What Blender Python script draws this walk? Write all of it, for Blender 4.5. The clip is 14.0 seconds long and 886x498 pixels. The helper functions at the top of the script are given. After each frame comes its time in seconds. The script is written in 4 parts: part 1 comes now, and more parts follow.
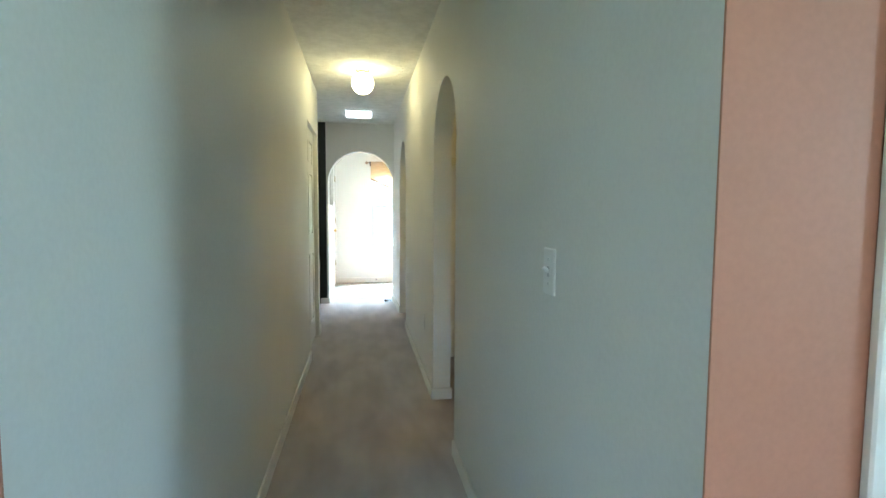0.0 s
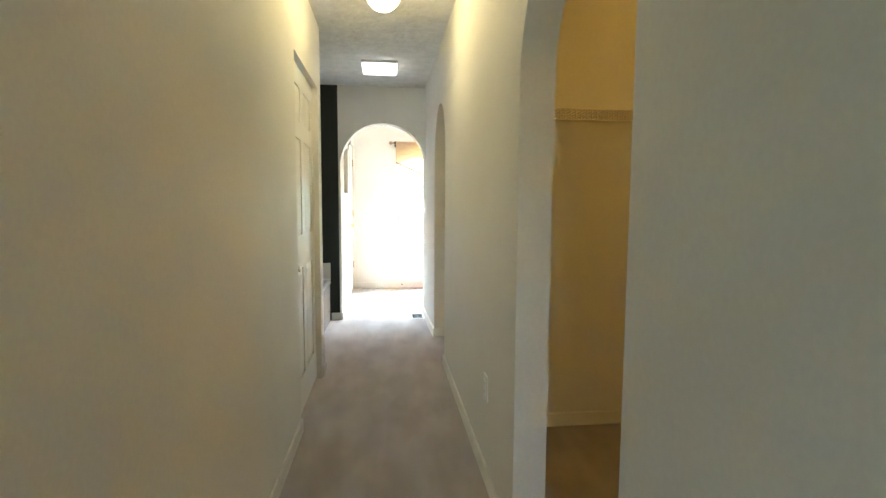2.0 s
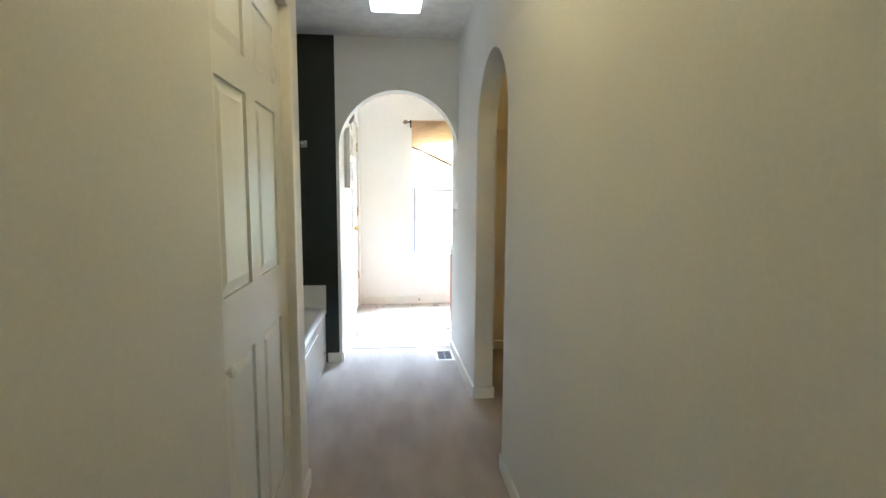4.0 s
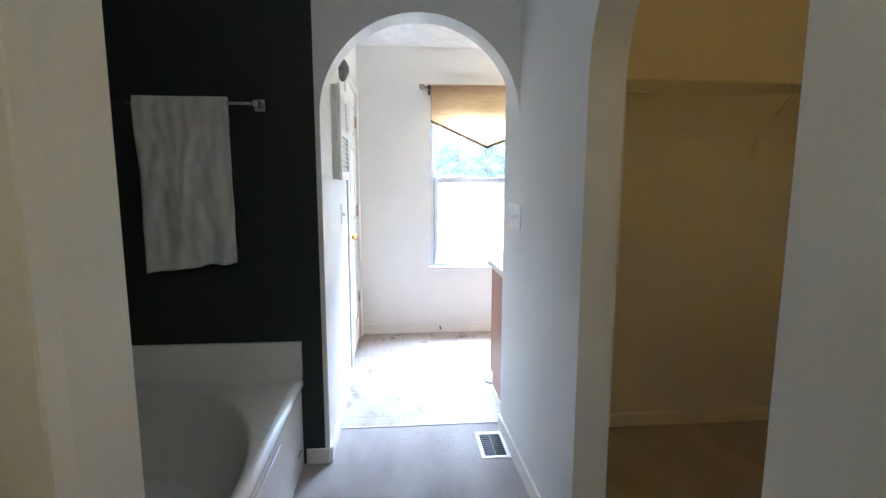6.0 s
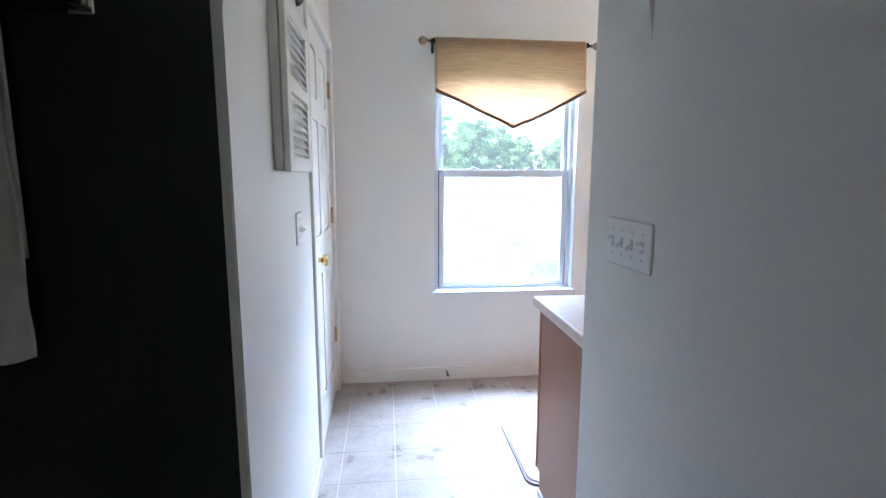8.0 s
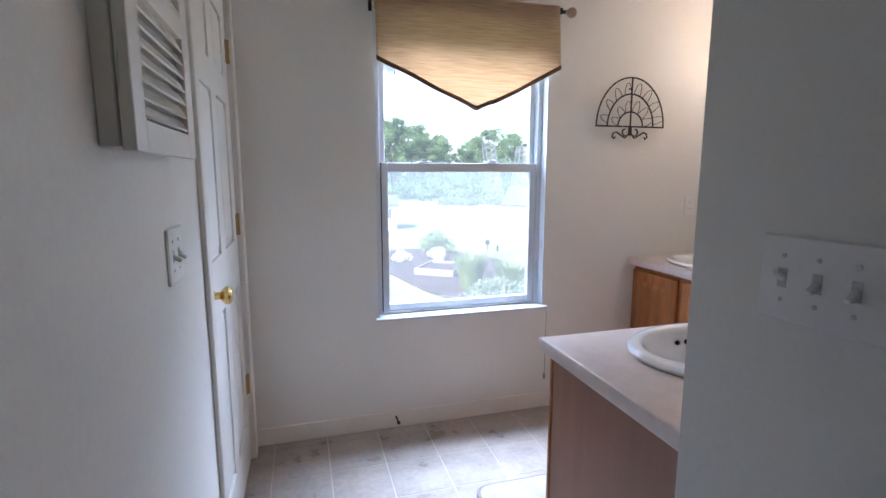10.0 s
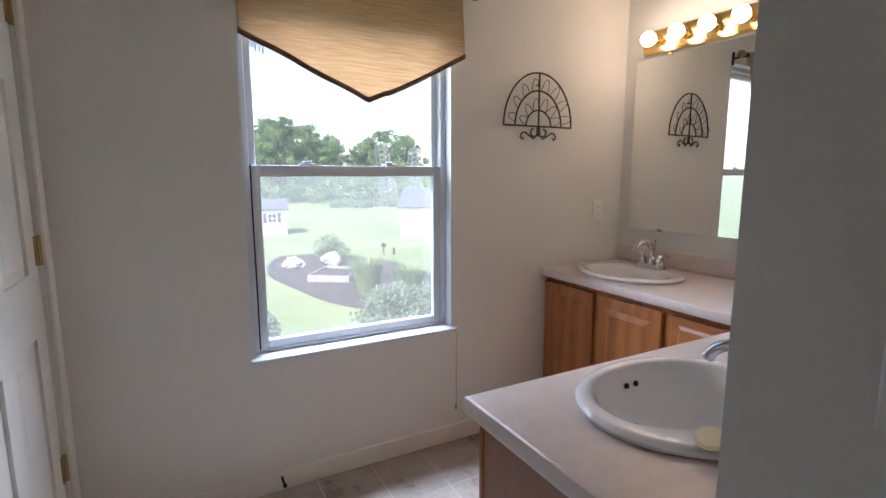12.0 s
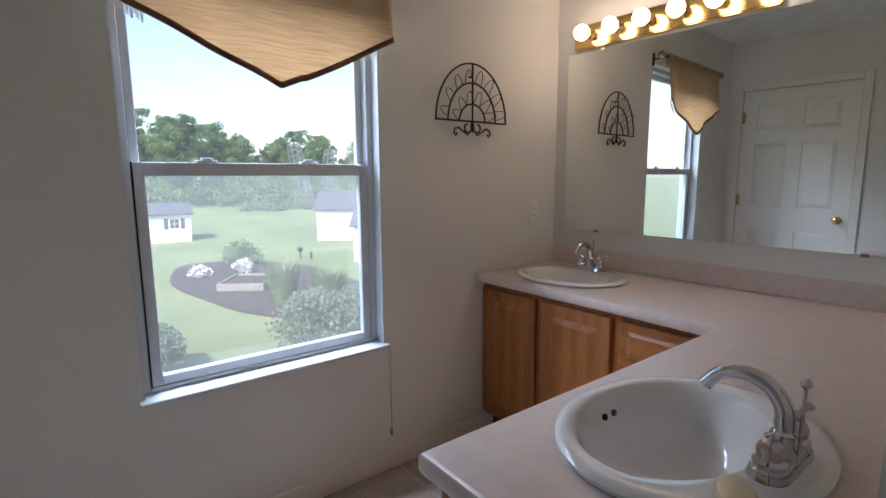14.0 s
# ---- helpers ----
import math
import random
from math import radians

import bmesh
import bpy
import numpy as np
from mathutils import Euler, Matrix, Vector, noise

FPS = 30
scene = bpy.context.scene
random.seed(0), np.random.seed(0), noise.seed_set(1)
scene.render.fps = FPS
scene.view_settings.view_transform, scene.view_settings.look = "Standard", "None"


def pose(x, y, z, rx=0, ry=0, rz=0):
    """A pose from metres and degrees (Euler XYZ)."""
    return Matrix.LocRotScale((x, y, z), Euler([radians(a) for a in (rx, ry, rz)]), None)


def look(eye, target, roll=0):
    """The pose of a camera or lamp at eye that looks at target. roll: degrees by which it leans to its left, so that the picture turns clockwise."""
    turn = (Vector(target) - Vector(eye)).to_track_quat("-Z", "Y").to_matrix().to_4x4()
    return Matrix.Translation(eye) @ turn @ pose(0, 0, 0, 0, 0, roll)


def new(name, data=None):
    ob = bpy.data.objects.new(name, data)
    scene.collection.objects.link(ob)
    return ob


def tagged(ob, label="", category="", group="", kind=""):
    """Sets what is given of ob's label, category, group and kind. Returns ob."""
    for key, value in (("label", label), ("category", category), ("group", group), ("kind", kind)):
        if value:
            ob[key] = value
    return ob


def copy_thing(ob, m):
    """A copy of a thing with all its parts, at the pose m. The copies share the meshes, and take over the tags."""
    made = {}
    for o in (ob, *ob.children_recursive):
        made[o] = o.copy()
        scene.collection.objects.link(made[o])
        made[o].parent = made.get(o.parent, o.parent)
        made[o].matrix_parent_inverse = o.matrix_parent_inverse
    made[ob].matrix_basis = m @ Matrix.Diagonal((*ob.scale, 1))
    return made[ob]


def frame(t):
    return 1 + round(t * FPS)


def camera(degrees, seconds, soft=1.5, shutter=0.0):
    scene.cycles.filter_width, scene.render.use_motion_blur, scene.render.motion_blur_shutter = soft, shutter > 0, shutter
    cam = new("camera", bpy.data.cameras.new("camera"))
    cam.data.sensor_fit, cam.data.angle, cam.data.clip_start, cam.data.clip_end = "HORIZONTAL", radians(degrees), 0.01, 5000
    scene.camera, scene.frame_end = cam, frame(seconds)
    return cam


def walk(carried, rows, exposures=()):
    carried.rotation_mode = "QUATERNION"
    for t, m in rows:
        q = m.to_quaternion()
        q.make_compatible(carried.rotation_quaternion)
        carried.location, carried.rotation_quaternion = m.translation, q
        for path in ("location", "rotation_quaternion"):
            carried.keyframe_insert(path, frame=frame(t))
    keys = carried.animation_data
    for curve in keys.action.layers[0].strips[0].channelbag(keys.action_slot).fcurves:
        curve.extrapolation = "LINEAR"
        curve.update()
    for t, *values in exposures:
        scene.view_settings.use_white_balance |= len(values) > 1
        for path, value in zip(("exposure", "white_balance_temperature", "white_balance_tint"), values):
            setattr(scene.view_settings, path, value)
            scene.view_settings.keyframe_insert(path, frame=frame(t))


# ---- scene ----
cam = camera(83.9, 14.0)
PATH = [
    (0, (0.198, 0.227, 1.243), (0.522, 2.195, 1.097), 0.3),
    (0.5, (0.232, 0.648, 1.231), (0.527, 2.62, 1.078), 0.1),
    (1, (0.252, 1.066, 1.214), (0.517, 3.042, 1.055), 0.2),
    (1.5, (0.255, 1.446, 1.202), (0.493, 3.425, 1.038), 0.2),
    (2, (0.227, 1.803, 1.216), (0.452, 3.783, 1.041), 0.3),
    (2.5, (0.215, 2.171, 1.214), (0.427, 4.152, 1.038), 0.2),
    (5, (0.102, 4.052, 1.362), (0.291, 6.026, 1.099), 0.4),
    (5.5, (0.089, 4.439, 1.356), (0.271, 6.413, 1.086), 0.3),
    (6, (0.09, 4.811, 1.344), (0.265, 6.785, 1.07), 0.1),
    (6.5, (0.085, 5.161, 1.344), (0.269, 7.132, 1.061), 0.1),
    (7, (0.078, 5.48, 1.352), (0.272, 7.449, 1.06), 0.1),
    (9.5, (0.019, 6.539, 1.317), (0.441, 8.469, 1.011), 0.1),
    (10, (0.007, 6.674, 1.316), (0.554, 8.574, 1.015), 0.0),
    (10.5, (0.018, 6.779, 1.316), (0.687, 8.64, 1.018), 0.0),
    (11, (0.052, 6.887, 1.321), (0.83, 8.706, 1.027), 0.0),
    (11.5, (0.099, 6.981, 1.331), (0.974, 8.754, 1.033), -0.0),
    (12, (0.132, 7.04, 1.329), (1.068, 8.783, 1.034), -0.1),
    (12.5, (0.166, 7.1, 1.32), (1.204, 8.784, 1.024), -0.0),
    (13, (0.193, 7.176, 1.318), (1.329, 8.796, 1.027), -0.1),
    (13.5, (0.208, 7.235, 1.316), (1.385, 8.826, 1.028), -0.3),
    (14, (0.207, 7.272, 1.32), (1.416, 8.838, 1.029), -0.3),
]
walk(cam, [(t, look(e, g, r)) for t, e, g, r in PATH],
     exposures=[(0, 4.42, 5700, 2), (0.5, 4.45, 6150, 6), (1.5, 4.58, 6450, 10), (2.5, 4.6, 6250, 9), (5, 3.85, 5700, 14), (7, 3.45, 5300, 16), (9.5, 2.05, 5500, 20), (10.5, 1.9, 5800, 22), (11.5, 1.62, 6050, 21), (12, 1.55, 6200, 21), (14, 1.08, 6100, 19)])

# ---- world, sun, large lights ----
world = bpy.data.worlds.new("sky")
scene.world = world
world.use_nodes = True
wn = world.node_tree.nodes
sky = wn.new("ShaderNodeTexSky")
sky.sky_type = "NISHITA"
sky.sun_disc = False
sky.sun_elevation = radians(48)
sky.sun_rotation = radians(235)
sky.air_density, sky.dust_density = 1.0, 1.5
wn["Background"].inputs[1].default_value = 0.15
world.node_tree.links.new(sky.outputs[0], wn["Background"].inputs[0])

sun_data = bpy.data.lights.new("sun", "SUN")
sun_data.energy, sun_data.angle, sun_data.color = 4.0, radians(4), (1.0, 0.96, 0.9)
sun = new("sun", sun_data)
sun.matrix_world = look((-26, -18, 33), (0, 0, 0))


def window_lamp(name, eye, target, w, h, watts, color):
    data = bpy.data.lights.new(name, "AREA")
    data.shape, data.size, data.size_y, data.energy, data.color = "RECTANGLE", w, h, watts, color
    ob = new(name, data)
    ob.matrix_world = look(eye, target)
    return ob


window_lamp("window_daylight", (2.98, -0.87, 1.45), (0, -0.87, 1.45), 0.6, 1.3, 1.2, (0.55, 0.85, 1.0))
window_lamp("window_daylight", (-0.575, -2.58, 1.45), (-0.575, 0, 1.45), 0.65, 1.3, 0.24, (0.55, 0.85, 1.0))
# area lamp added outside, hidden above the bathroom window, to strengthen its sky light
window_lamp("window_daylight", (0.82, 10.25, 3.0), (0.62, 8.2, 0.7), 2.6, 1.1, 170, (0.72, 0.87, 1.0))


# ---- materials ----
def base_mat(name):
    m = bpy.data.materials.new(name)
    m.use_nodes = True
    return m, m.node_tree.nodes, m.node_tree.links, m.node_tree.nodes["Principled BSDF"]


def surface(name, a, b, scale=3.0, fine=120.0, bump=0.15, rough=0.6, metal=0.0, stretch=(1, 1, 1), dist=0.002, spread=0.06, rand=0.0, spec=0.5, rvar=0.08):
    """Two colours mixed by large and fine noise in world size, with relief and uneven gloss."""
    m, n, l, p = base_mat(name)
    co = n.new("ShaderNodeTexCoord")
    mp = n.new("ShaderNodeMapping")
    mp.inputs["Scale"].default_value = stretch
    geo = n.new("ShaderNodeNewGeometry")
    l.new(geo.outputs["Position"], mp.inputs[0])
    big = n.new("ShaderNodeTexNoise")
    big.inputs["Scale"].default_value, big.inputs["Detail"].default_value = scale, 5
    small = n.new("ShaderNodeTexNoise")
    small.inputs["Scale"].default_value, small.inputs["Detail"].default_value = fine, 3
    l.new(mp.outputs[0], big.inputs[0]), l.new(mp.outputs[0], small.inputs[0])
    mixf = n.new("ShaderNodeMath")
    mixf.operation = "MULTIPLY_ADD"
    mixf.inputs[1].default_value = 0.65
    half = n.new("ShaderNodeMath")
    half.operation = "MULTIPLY"
    half.inputs[1].default_value = 0.35
    l.new(small.outputs[0], half.inputs[0])
    l.new(big.outputs[0], mixf.inputs[0]), l.new(half.outputs[0], mixf.inputs[2])
    ramp = n.new("ShaderNodeValToRGB")
    ramp.color_ramp.elements[0].position, ramp.color_ramp.elements[1].position = 0.5 - spread * 2, 0.5 + spread * 2
    ramp.color_ramp.elements[0].color, ramp.color_ramp.elements[1].color = (*a, 1), (*b, 1)
    l.new(mixf.outputs[0], ramp.inputs[0])
    out = ramp.outputs[0]
    if rand:
        info = n.new("ShaderNodeObjectInfo")
        hsv = n.new("ShaderNodeHueSaturation")
        mr = n.new("ShaderNodeMapRange")
        mr.inputs[3].default_value, mr.inputs[4].default_value = 1 - rand, 1 + rand
        l.new(info.outputs["Random"], mr.inputs[0]), l.new(mr.outputs[0], hsv.inputs["Value"]), l.new(out, hsv.inputs["Color"])
        out = hsv.outputs[0]
    l.new(out, p.inputs["Base Color"])
    rr = n.new("ShaderNodeMapRange")
    rr.inputs[3].default_value, rr.inputs[4].default_value = max(0.02, rough - rvar), min(1, rough + rvar)
    l.new(big.outputs[0], rr.inputs[0]), l.new(rr.outputs[0], p.inputs["Roughness"])
    p.inputs["Metallic"].default_value = metal
    p.inputs["Specular IOR Level"].default_value = spec
    if bump:
        bp = n.new("ShaderNodeBump")
        bp.inputs["Strength"].default_value, bp.inputs["Distance"].default_value = bump, dist
        l.new(small.outputs[0], bp.inputs["Height"]), l.new(bp.outputs[0], p.inputs["Normal"])
    return m


def plain(name, color, rough=0.4, metal=0.0, emit=0.0, emit_color=None):
    m, n, l, p = base_mat(name)
    p.inputs["Base Color"].default_value = (*color, 1)
    p.inputs["Roughness"].default_value, p.inputs["Metallic"].default_value = rough, metal
    if emit:
        p.inputs["Emission Color"].default_value = (*(emit_color or color), 1)
        p.inputs["Emission Strength"].default_value = emit
    return m


def cloth(name, a, b, through_light, stretch, scale):
    m = surface(name, a, b, scale=scale, fine=180, bump=0.4, rough=0.85, stretch=stretch, spread=0.05, spec=0.2)
    n, l = m.node_tree.nodes, m.node_tree.links
    p, out = n["Principled BSDF"], n["Material Output"]
    tr = n.new("ShaderNodeBsdfTranslucent")
    src = p.inputs["Base Color"].links[0].from_socket
    l.new(src, tr.inputs[0])
    mix = n.new("ShaderNodeMixShader")
    mix.inputs[0].default_value = through_light
    l.new(p.outputs[0], mix.inputs[1]), l.new(tr.outputs[0], mix.inputs[2]), l.new(mix.outputs[0], out.inputs[0])
    return m


def wood(name, dark, light, axis_stretch, rough=0.38):
    m, n, l, p = base_mat(name)
    geo = n.new("ShaderNodeNewGeometry")
    mp = n.new("ShaderNodeMapping")
    mp.inputs["Scale"].default_value = axis_stretch
    info = n.new("ShaderNodeObjectInfo")
    add = n.new("ShaderNodeVectorMath")
    sc = n.new("ShaderNodeVectorMath")
    sc.operation = "SCALE"
    sc.inputs[0].default_value = (3.1, 7.7, 5.3)
    l.new(info.outputs["Random"], sc.inputs["Scale"])
    l.new(geo.outputs["Position"], add.inputs[0]), l.new(sc.outputs[0], add.inputs[1]), l.new(add.outputs[0], mp.inputs[0])
    wave = n.new("ShaderNodeTexWave")
    wave.wave_type, wave.rings_direction = "RINGS", "SPHERICAL"
    wave.inputs["Scale"].default_value, wave.inputs["Distortion"].default_value = 0.45, 9.0
    wave.inputs["Detail"].default_value = 3
    grain = n.new("ShaderNodeTexNoise")
    grain.inputs["Scale"].default_value, grain.inputs["Detail"].default_value = 14, 6
    l.new(mp.outputs[0], wave.inputs[0]), l.new(mp.outputs[0], grain.inputs[0])
    mx = n.new("ShaderNodeMix")
    mx.inputs[0].default_value = 0.78
    l.new(wave.outputs["Fac"], mx.inputs[2]), l.new(grain.outputs[0], mx.inputs[3])
    ramp = n.new("ShaderNodeValToRGB")
    ramp.color_ramp.elements[0].position, ramp.color_ramp.elements[1].position = 0.2, 0.75
    ramp.color_ramp.elements[0].color, ramp.color_ramp.elements[1].color = (*dark, 1), (*light, 1)
    l.new(mx.outputs[0], ramp.inputs[0]), l.new(ramp.outputs[0], p.inputs["Base Color"])
    bp = n.new("ShaderNodeBump")
    bp.inputs["Strength"].default_value, bp.inputs["Distance"].default_value = 0.15, 0.001
    l.new(grain.outputs[0], bp.inputs["Height"]), l.new(bp.outputs[0], p.inputs["Normal"])
    p.inputs["Roughness"].default_value = rough
    return m


def thin_glass(name, milk=0.0, milk_color=(0.8, 0.85, 0.9)):
    m, n, l, p = base_mat(name)
    n.remove(p)
    out = n["Material Output"]
    tr, gl = n.new("ShaderNodeBsdfTransparent"), n.new("ShaderNodeBsdfGlossy")
    gl.inputs["Roughness"].default_value = 0.02
    mix = n.new("ShaderNodeMixShader")
    mix.inputs[0].default_value = 0.03
    l.new(tr.outputs[0], mix.inputs[1]), l.new(gl.outputs[0], mix.inputs[2])
    last = mix.outputs[0]
    if milk:
        df = n.new("ShaderNodeBsdfTranslucent")
        df.inputs[0].default_value = (*milk_color, 1)
        mix2 = n.new("ShaderNodeMixShader")
        mix2.inputs[0].default_value = milk
        l.new(last, mix2.inputs[1]), l.new(df.outputs[0], mix2.inputs[2])
        last = mix2.outputs[0]
    l.new(last, out.inputs[0])
    return m


WALL = surface("cream_wall_paint", (0.71, 0.70, 0.655), (0.765, 0.755, 0.71), scale=1.2, fine=90, bump=0.12, rough=0.62, dist=0.002)
ORANGE = surface("peach_wall_paint", (0.41, 0.185, 0.115), (0.46, 0.21, 0.13), scale=1.5, fine=90, bump=0.1, rough=0.6)
DARK = surface("dark_green_wall_paint", (0.006, 0.011, 0.010), (0.011, 0.017, 0.016), scale=2, fine=90, bump=0.15, rough=0.55)
CEIL = surface("textured_ceiling_paint", (0.70, 0.69, 0.65), (0.80, 0.79, 0.75), scale=9, fine=26, bump=0.55, rough=0.85, dist=0.012, spread=0.05)
TRIM = surface("white_trim_paint", (0.74, 0.72, 0.66), (0.79, 0.77, 0.71), scale=4, fine=60, bump=0.05, rough=0.4)
DOORP = surface("white_door_paint", (0.75, 0.74, 0.69), (0.80, 0.79, 0.74), scale=3, fine=150, bump=0.06, rough=0.42, stretch=(1, 1, 0.15))
CARPET = surface("taupe_carpet", (0.42, 0.36, 0.335), (0.60, 0.535, 0.50), scale=2.6, fine=420, bump=0.9, rough=0.97, dist=0.006, spread=0.06, spec=0.05, stretch=(2.2, 0.8, 1))
for key, value in (("Sheen Weight", 0.35), ("Sheen Roughness", 0.45)):
    CARPET.node_tree.nodes["Principled BSDF"].inputs[key].default_value = value
TILE = surface("mottled_vinyl_tile", (0.29, 0.255, 0.23), (0.45, 0.405, 0.365), scale=7, fine=40, bump=0.05, rough=0.30, spread=0.09, rand=0.04, rvar=0.1)
GROUT = surface("pale_seam", (0.52, 0.49, 0.45), (0.60, 0.57, 0.53), scale=10, fine=150, bump=0.1, rough=0.7)
TUB = surface("white_acrylic", (0.74, 0.74, 0.71), (0.78, 0.78, 0.75), scale=2, fine=30, bump=0.02, rough=0.16, rvar=0.05)
PORCELAIN = surface("white_porcelain", (0.79, 0.76, 0.74), (0.83, 0.80, 0.78), scale=4, fine=40, bump=0.01, rough=0.09, rvar=0.03)
COUNTER = surface("beige_laminate", (0.60, 0.50, 0.455), (0.68, 0.575, 0.525), scale=30, fine=320, bump=0.03, rough=0.33, spread=0.08)
OAK = wood("honey_oak", (0.25, 0.082, 0.020), (0.47, 0.18, 0.052), (9, 9, 0.9))
OAKH = wood("honey_oak_crossgrain", (0.25, 0.082, 0.020), (0.47, 0.18, 0.052), (9, 0.9, 9))
SIDE = surface("red_oak_side", (0.27, 0.125, 0.075), (0.36, 0.175, 0.105), scale=5, fine=60, bump=0.08, rough=0.45, stretch=(6, 6, 0.5), spread=0.12)
KICK = surface("dark_kick_board", (0.05, 0.025, 0.012), (0.08, 0.04, 0.02), rough=0.6)
CHROME = surface("chrome", (0.56, 0.56, 0.58), (0.62, 0.62, 0.64), rough=0.05, metal=1.0, bump=0.0, rvar=0.03)
BRASS = surface("polished_brass", (0.70, 0.47, 0.16), (0.80, 0.56, 0.22), rough=0.2, metal=1.0, bump=0.02, fine=80)
HINGE = surface("aged_brass", (0.32, 0.24, 0.11), (0.45, 0.34, 0.17), rough=0.4, metal=1.0, bump=0.1)
IRON = surface("black_iron", (0.012, 0.010, 0.009), (0.03, 0.025, 0.02), rough=0.5, metal=0.4, bump=0.3, fine=200)
PLASTIC = surface("white_plastic", (0.76, 0.76, 0.74), (0.80, 0.80, 0.78), rough=0.35, bump=0.01)
HOLE = plain("dark_opening", (0.01, 0.01, 0.01), 0.8)
VINYL = surface("white_window_vinyl", (0.57, 0.60, 0.63), (0.64, 0.67, 0.70), scale=4, fine=70, bump=0.03, rough=0.35)
GLASS = thin_glass("window_glass")
# slight milk in the upper pane paints the glare that pales the trees
HAZED = thin_glass("hazed_window_glass", milk=0.012, milk_color=(0.9, 0.88, 0.84))
# screen mesh; its milk also paints the glare haze over the lawn view
SCREEN = thin_glass("insect_screen_mesh", milk=0.055, milk_color=(0.9, 0.89, 0.85))
MIRROR = plain("silvered_mirror", (0.86, 0.88, 0.87), 0.008, 1.0)
BULB = plain("lit_bulb_glass", (1, 0.95, 0.85), 0.3, emit=7.0, emit_color=(1.0, 0.78, 0.56))
GLOBE = plain("lit_globe_glass", (1, 0.95, 0.85), 0.3, emit=1.4, emit_color=(1.0, 0.82, 0.42))
DIFFUSER = plain("lit_diffuser", (1, 1, 1), 0.4, emit=0.19, emit_color=(0.95, 0.98, 1.0))
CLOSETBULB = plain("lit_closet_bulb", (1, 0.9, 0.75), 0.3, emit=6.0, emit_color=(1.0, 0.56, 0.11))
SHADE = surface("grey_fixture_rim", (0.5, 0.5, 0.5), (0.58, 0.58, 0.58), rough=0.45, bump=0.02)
VALANCE = cloth("gold_slub_cloth", (0.58, 0.42, 0.275), (0.73, 0.575, 0.41), 0.65, (3, 3, 60), 2.6)
BORDER = cloth("brown_border_cloth", (0.20, 0.10, 0.06), (0.28, 0.15, 0.09), 0.15, (8, 8, 8), 6)
FRINGE = cloth("pale_fringe", (0.7, 0.68, 0.62), (0.8, 0.78, 0.72), 0.5, (8, 8, 8), 6)
TOWEL = surface("white_terry", (0.60, 0.59, 0.56), (0.74, 0.73, 0.70), scale=9, fine=380, bump=0.9, rough=0.98, dist=0.004, spec=0.05)
MAT = surface("grey_beige_bath_mat", (0.40, 0.36, 0.32), (0.50, 0.46, 0.42), scale=9, fine=300, bump=0.7, rough=0.95, dist=0.004)
MATEDGE = surface("grey_mat_binding", (0.20, 0.18, 0.17), (0.27, 0.25, 0.23), rough=0.9)
SOAP = surface("cream_soap", (0.74, 0.62, 0.38), (0.80, 0.70, 0.47), rough=0.35, bump=0.05)
WIRE = surface("white_coated_wire", (0.66, 0.62, 0.54), (0.72, 0.68, 0.6), rough=0.4, bump=0.0)
FINIAL = surface("carved_bronze_wood", (0.26, 0.17, 0.105), (0.42, 0.29, 0.19), rough=0.4, bump=0.3, fine=120)
CORD = plain("beige_cord", (0.45, 0.38, 0.30), 0.8)
LAWN = surface("mown_lawn", (0.12, 0.165, 0.075), (0.20, 0.245, 0.12), scale=0.22, fine=14, bump=0.6, rough=0.95, dist=0.03, spread=0.07, spec=0.1)
MULCH = surface("dark_mulch", (0.018, 0.014, 0.012), (0.06, 0.048, 0.042), scale=3, fine=28, bump=1.0, rough=0.95, dist=0.03)
LEAF = cloth("tree_leaf", (0.11, 0.19, 0.07), (0.22, 0.32, 0.14), 0.5, (1, 1, 1), 0.35)
BUSHL = cloth("shrub_leaf", (0.13, 0.18, 0.11), (0.24, 0.29, 0.20), 0.4, (1, 1, 1), 2.5)
BLADE = surface("ornamental_grass_blade", (0.08, 0.14, 0.045), (0.18, 0.24, 0.09), scale=4, fine=20, bump=0.0, rough=0.6)
BLOOM = surface("white_bloom", (0.48, 0.48, 0.44), (0.6, 0.6, 0.56), scale=9, fine=40, bump=0.0, rough=0.7)
BARK = surface("tree_bark", (0.05, 0.04, 0.03), (0.11, 0.09, 0.07), scale=2, fine=14, bump=0.9, rough=0.95, stretch=(1, 1, 0.2), dist=0.03)
SIDING = surface("white_siding", (0.70, 0.70, 0.68), (0.76, 0.76, 0.74), scale=1, fine=20, bump=0.05, rough=0.6)
SHINGLE = surface("grey_shingle", (0.045, 0.05, 0.06), (0.09, 0.10, 0.115), scale=3, fine=30, bump=0.7, rough=0.95)
TIMBER = surface("weathered_timber", (0.17, 0.155, 0.135), (0.27, 0.25, 0.22), scale=6, fine=60, bump=0.4, rough=0.85)
STEEL = surface("galvanised_steel", (0.26, 0.27, 0.28), (0.34, 0.35, 0.36), rough=0.5, metal=0.6)
CONCRETE = surface("foundation_render", (0.42, 0.41, 0.39), (0.5, 0.49, 0.47), rough=0.9, bump=0.5)


# ---- mesh helpers ----
def add_box(bm, x0, x1, y0, y1, z0, z1, bevel=0.0, seg=1):
    vs = [bm.verts.new((x, y, z)) for x in (x0, x1) for y in (y0, y1) for z in (z0, z1)]
    quads = ((0, 1, 3, 2), (4, 6, 7, 5), (0, 4, 5, 1), (2, 3, 7, 6), (0, 2, 6, 4), (1, 5, 7, 3))
    faces = [bm.faces.new([vs[i] for i in q]) for q in quads]
    if bevel:
        edges = list({e for f in faces for e in f.edges})
        bmesh.ops.bevel(bm, geom=edges, offset=bevel, segments=seg, affect="EDGES")
    return bm


